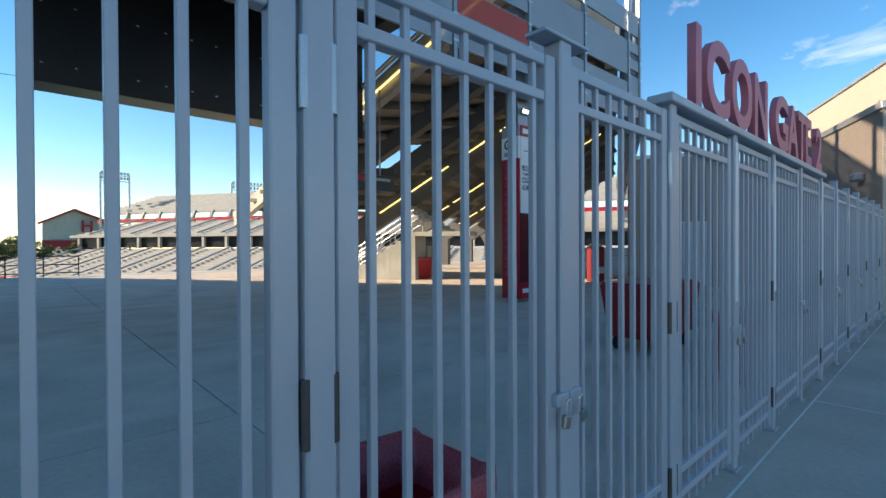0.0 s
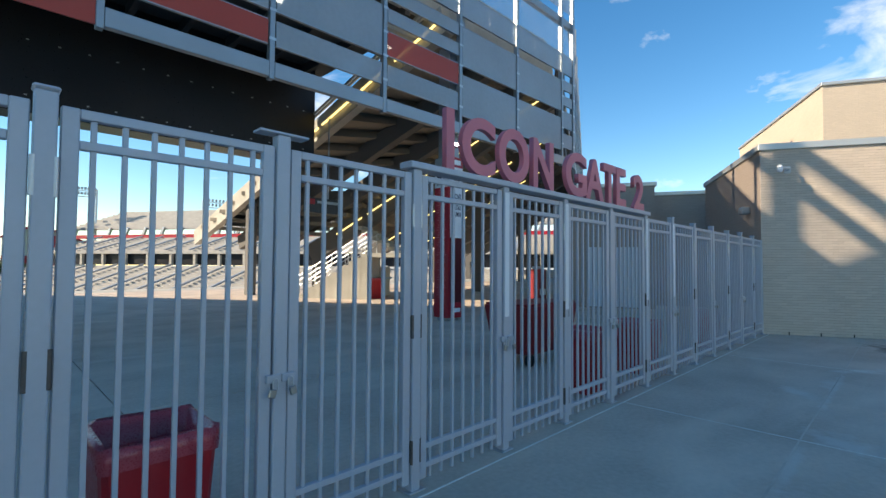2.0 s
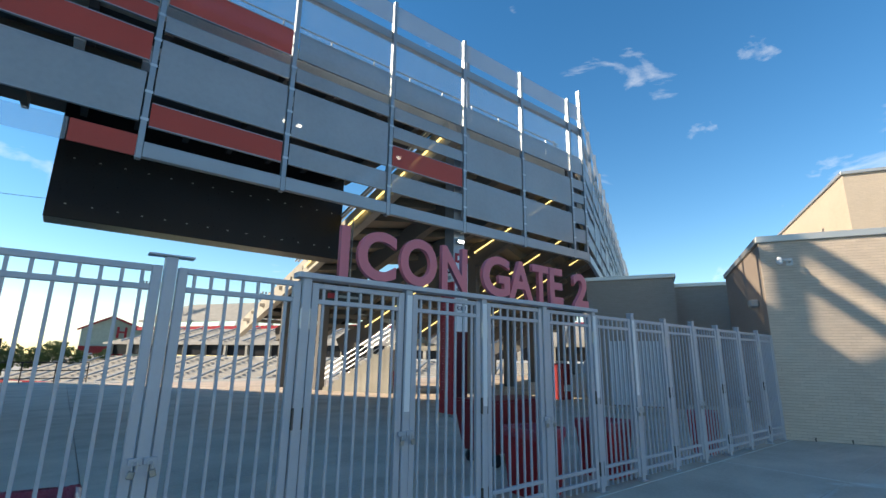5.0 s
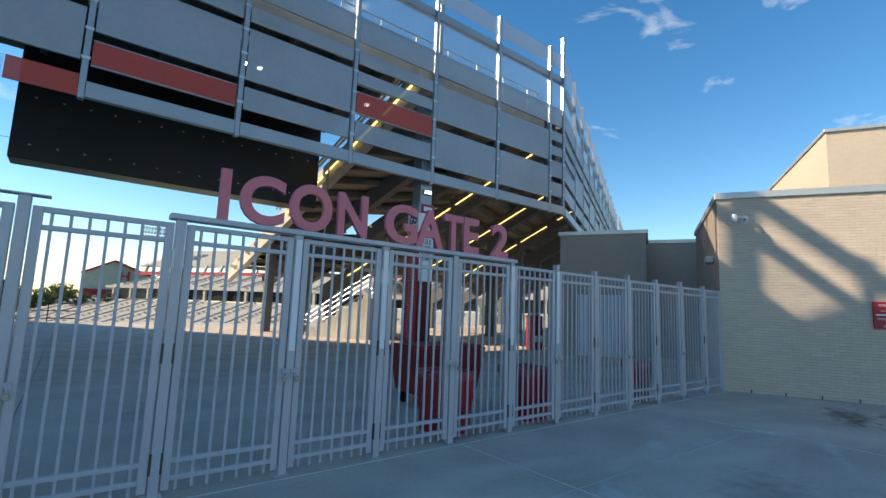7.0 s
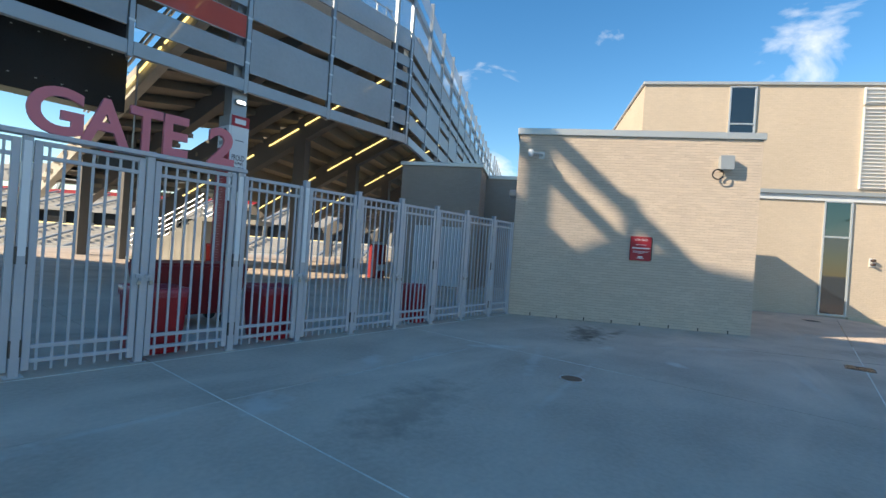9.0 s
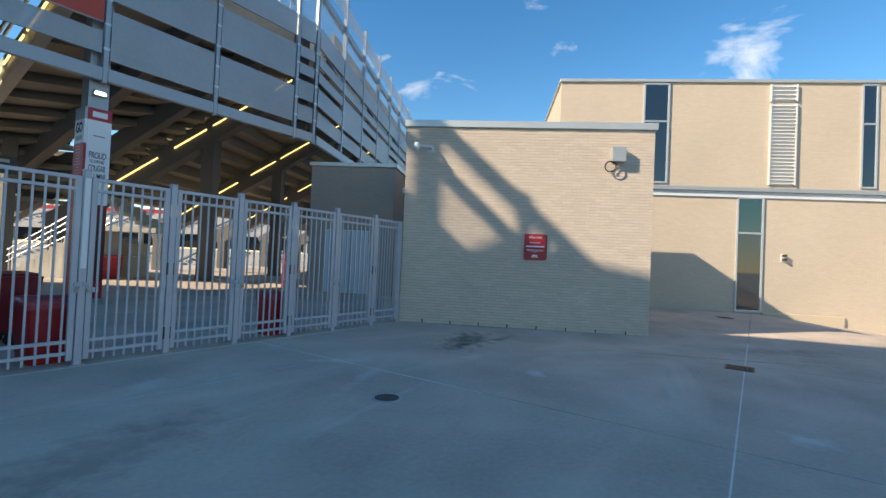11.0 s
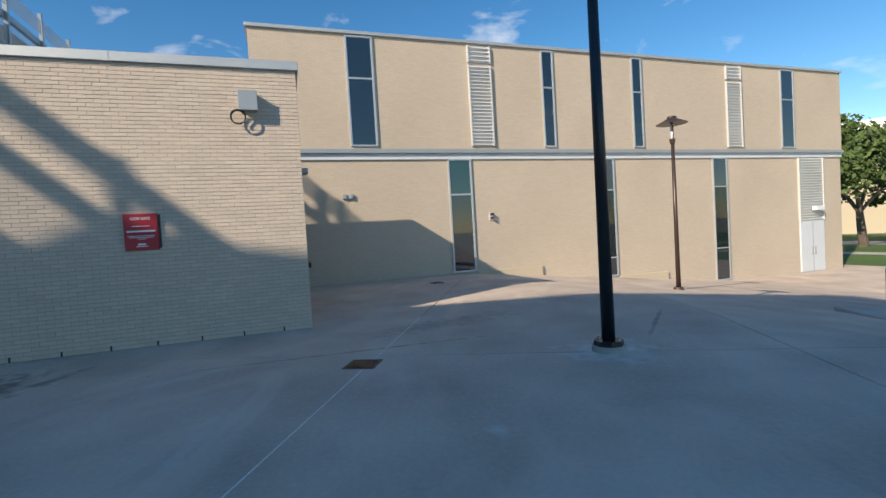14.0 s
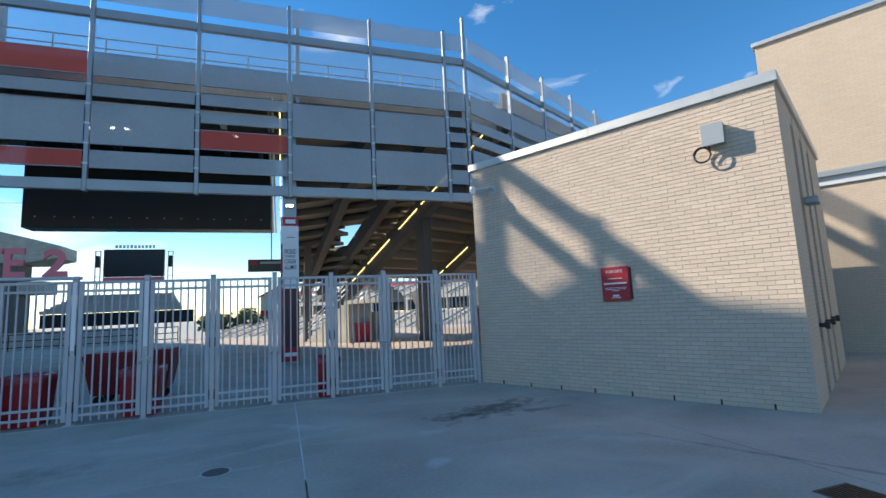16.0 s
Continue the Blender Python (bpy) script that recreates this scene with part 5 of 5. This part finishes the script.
# ---- bricks of the annex front, last ----
COURSE, LENGTH = ZT / 70, 0.212
rnd = random.Random(4)
verts, faces, singles = [], [], []
for c in range(-1, 70):
    z0, z1 = c * COURSE + 0.003, (c + 1) * COURSE - 0.003
    u = U0 - (LENGTH / 2 if c % 2 else 0) - rnd.random() * 0.012
    while u < U1:
        a, e = max(u + 0.002, U0), min(u + LENGTH - 0.002, U1)
        if U1 - e < 0.05:
            e, u = U1, U1
        u += LENGTH
        if e - a < 0.03:
            continue
        y0 = N0 + rnd.uniform(-0.0015, 0.0025)
        if 14 <= c <= 33 and 7.3 < a < 10.4 and e - a > LENGTH - 0.02:
            singles.append((a, e, z0, z1, y0))
            continue
        i = len(verts)
        ch = 0.003
        verts += [(a, N0 + 0.03, z0), (e, N0 + 0.03, z0), (e, N0 + 0.03, z1), (a, N0 + 0.03, z1), (a, y0 + ch, z0), (e, y0 + ch, z0), (e, y0 + ch, z1), (a, y0 + ch, z1), (a + ch, y0, z0 + ch), (e - ch, y0, z0 + ch), (e - ch, y0, z1 - ch), (a + ch, y0, z1 - ch)]
        for k in range(4):
            m = (k + 1) % 4
            faces.append((i + k, i + m, i + 4 + m, i + 4 + k))
            faces.append((i + 4 + k, i + 4 + m, i + 8 + m, i + 8 + k))
        faces.append((i + 8, i + 9, i + 10, i + 11))
me = bpy.data.meshes.new("brick_courses")
me.from_pydata(verts, [], faces)
me.materials.append(BRICK)
ob = new("brick_courses", me)
ob.parent = block
tagged(ob, "cream painted bricks in running bond", kind="stuff")
w, h, ch = LENGTH - 0.004, COURSE - 0.006, 0.003
bv = [(0, 0.03, 0), (w, 0.03, 0), (w, 0.03, h), (0, 0.03, h), (0, ch, 0), (w, ch, 0), (w, ch, h), (0, ch, h), (ch, 0, ch), (w - ch, 0, ch), (w - ch, 0, h - ch), (ch, 0, h - ch)]
bf = [(8, 9, 10, 11)]
for k in range(4):
    m = (k + 1) % 4
    bf += [(k, m, 4 + m, 4 + k), (4 + k, 4 + m, 8 + m, 8 + k)]
bme = bpy.data.meshes.new("brick")
bme.from_pydata(bv, [], bf)
bme.materials.append(BRICK_ONE)
for a, e, z0, z1, y0 in singles[:300]:
    ob = new("brick", bme)
    ob.parent = block
    ob.location = (a, y0, z0)
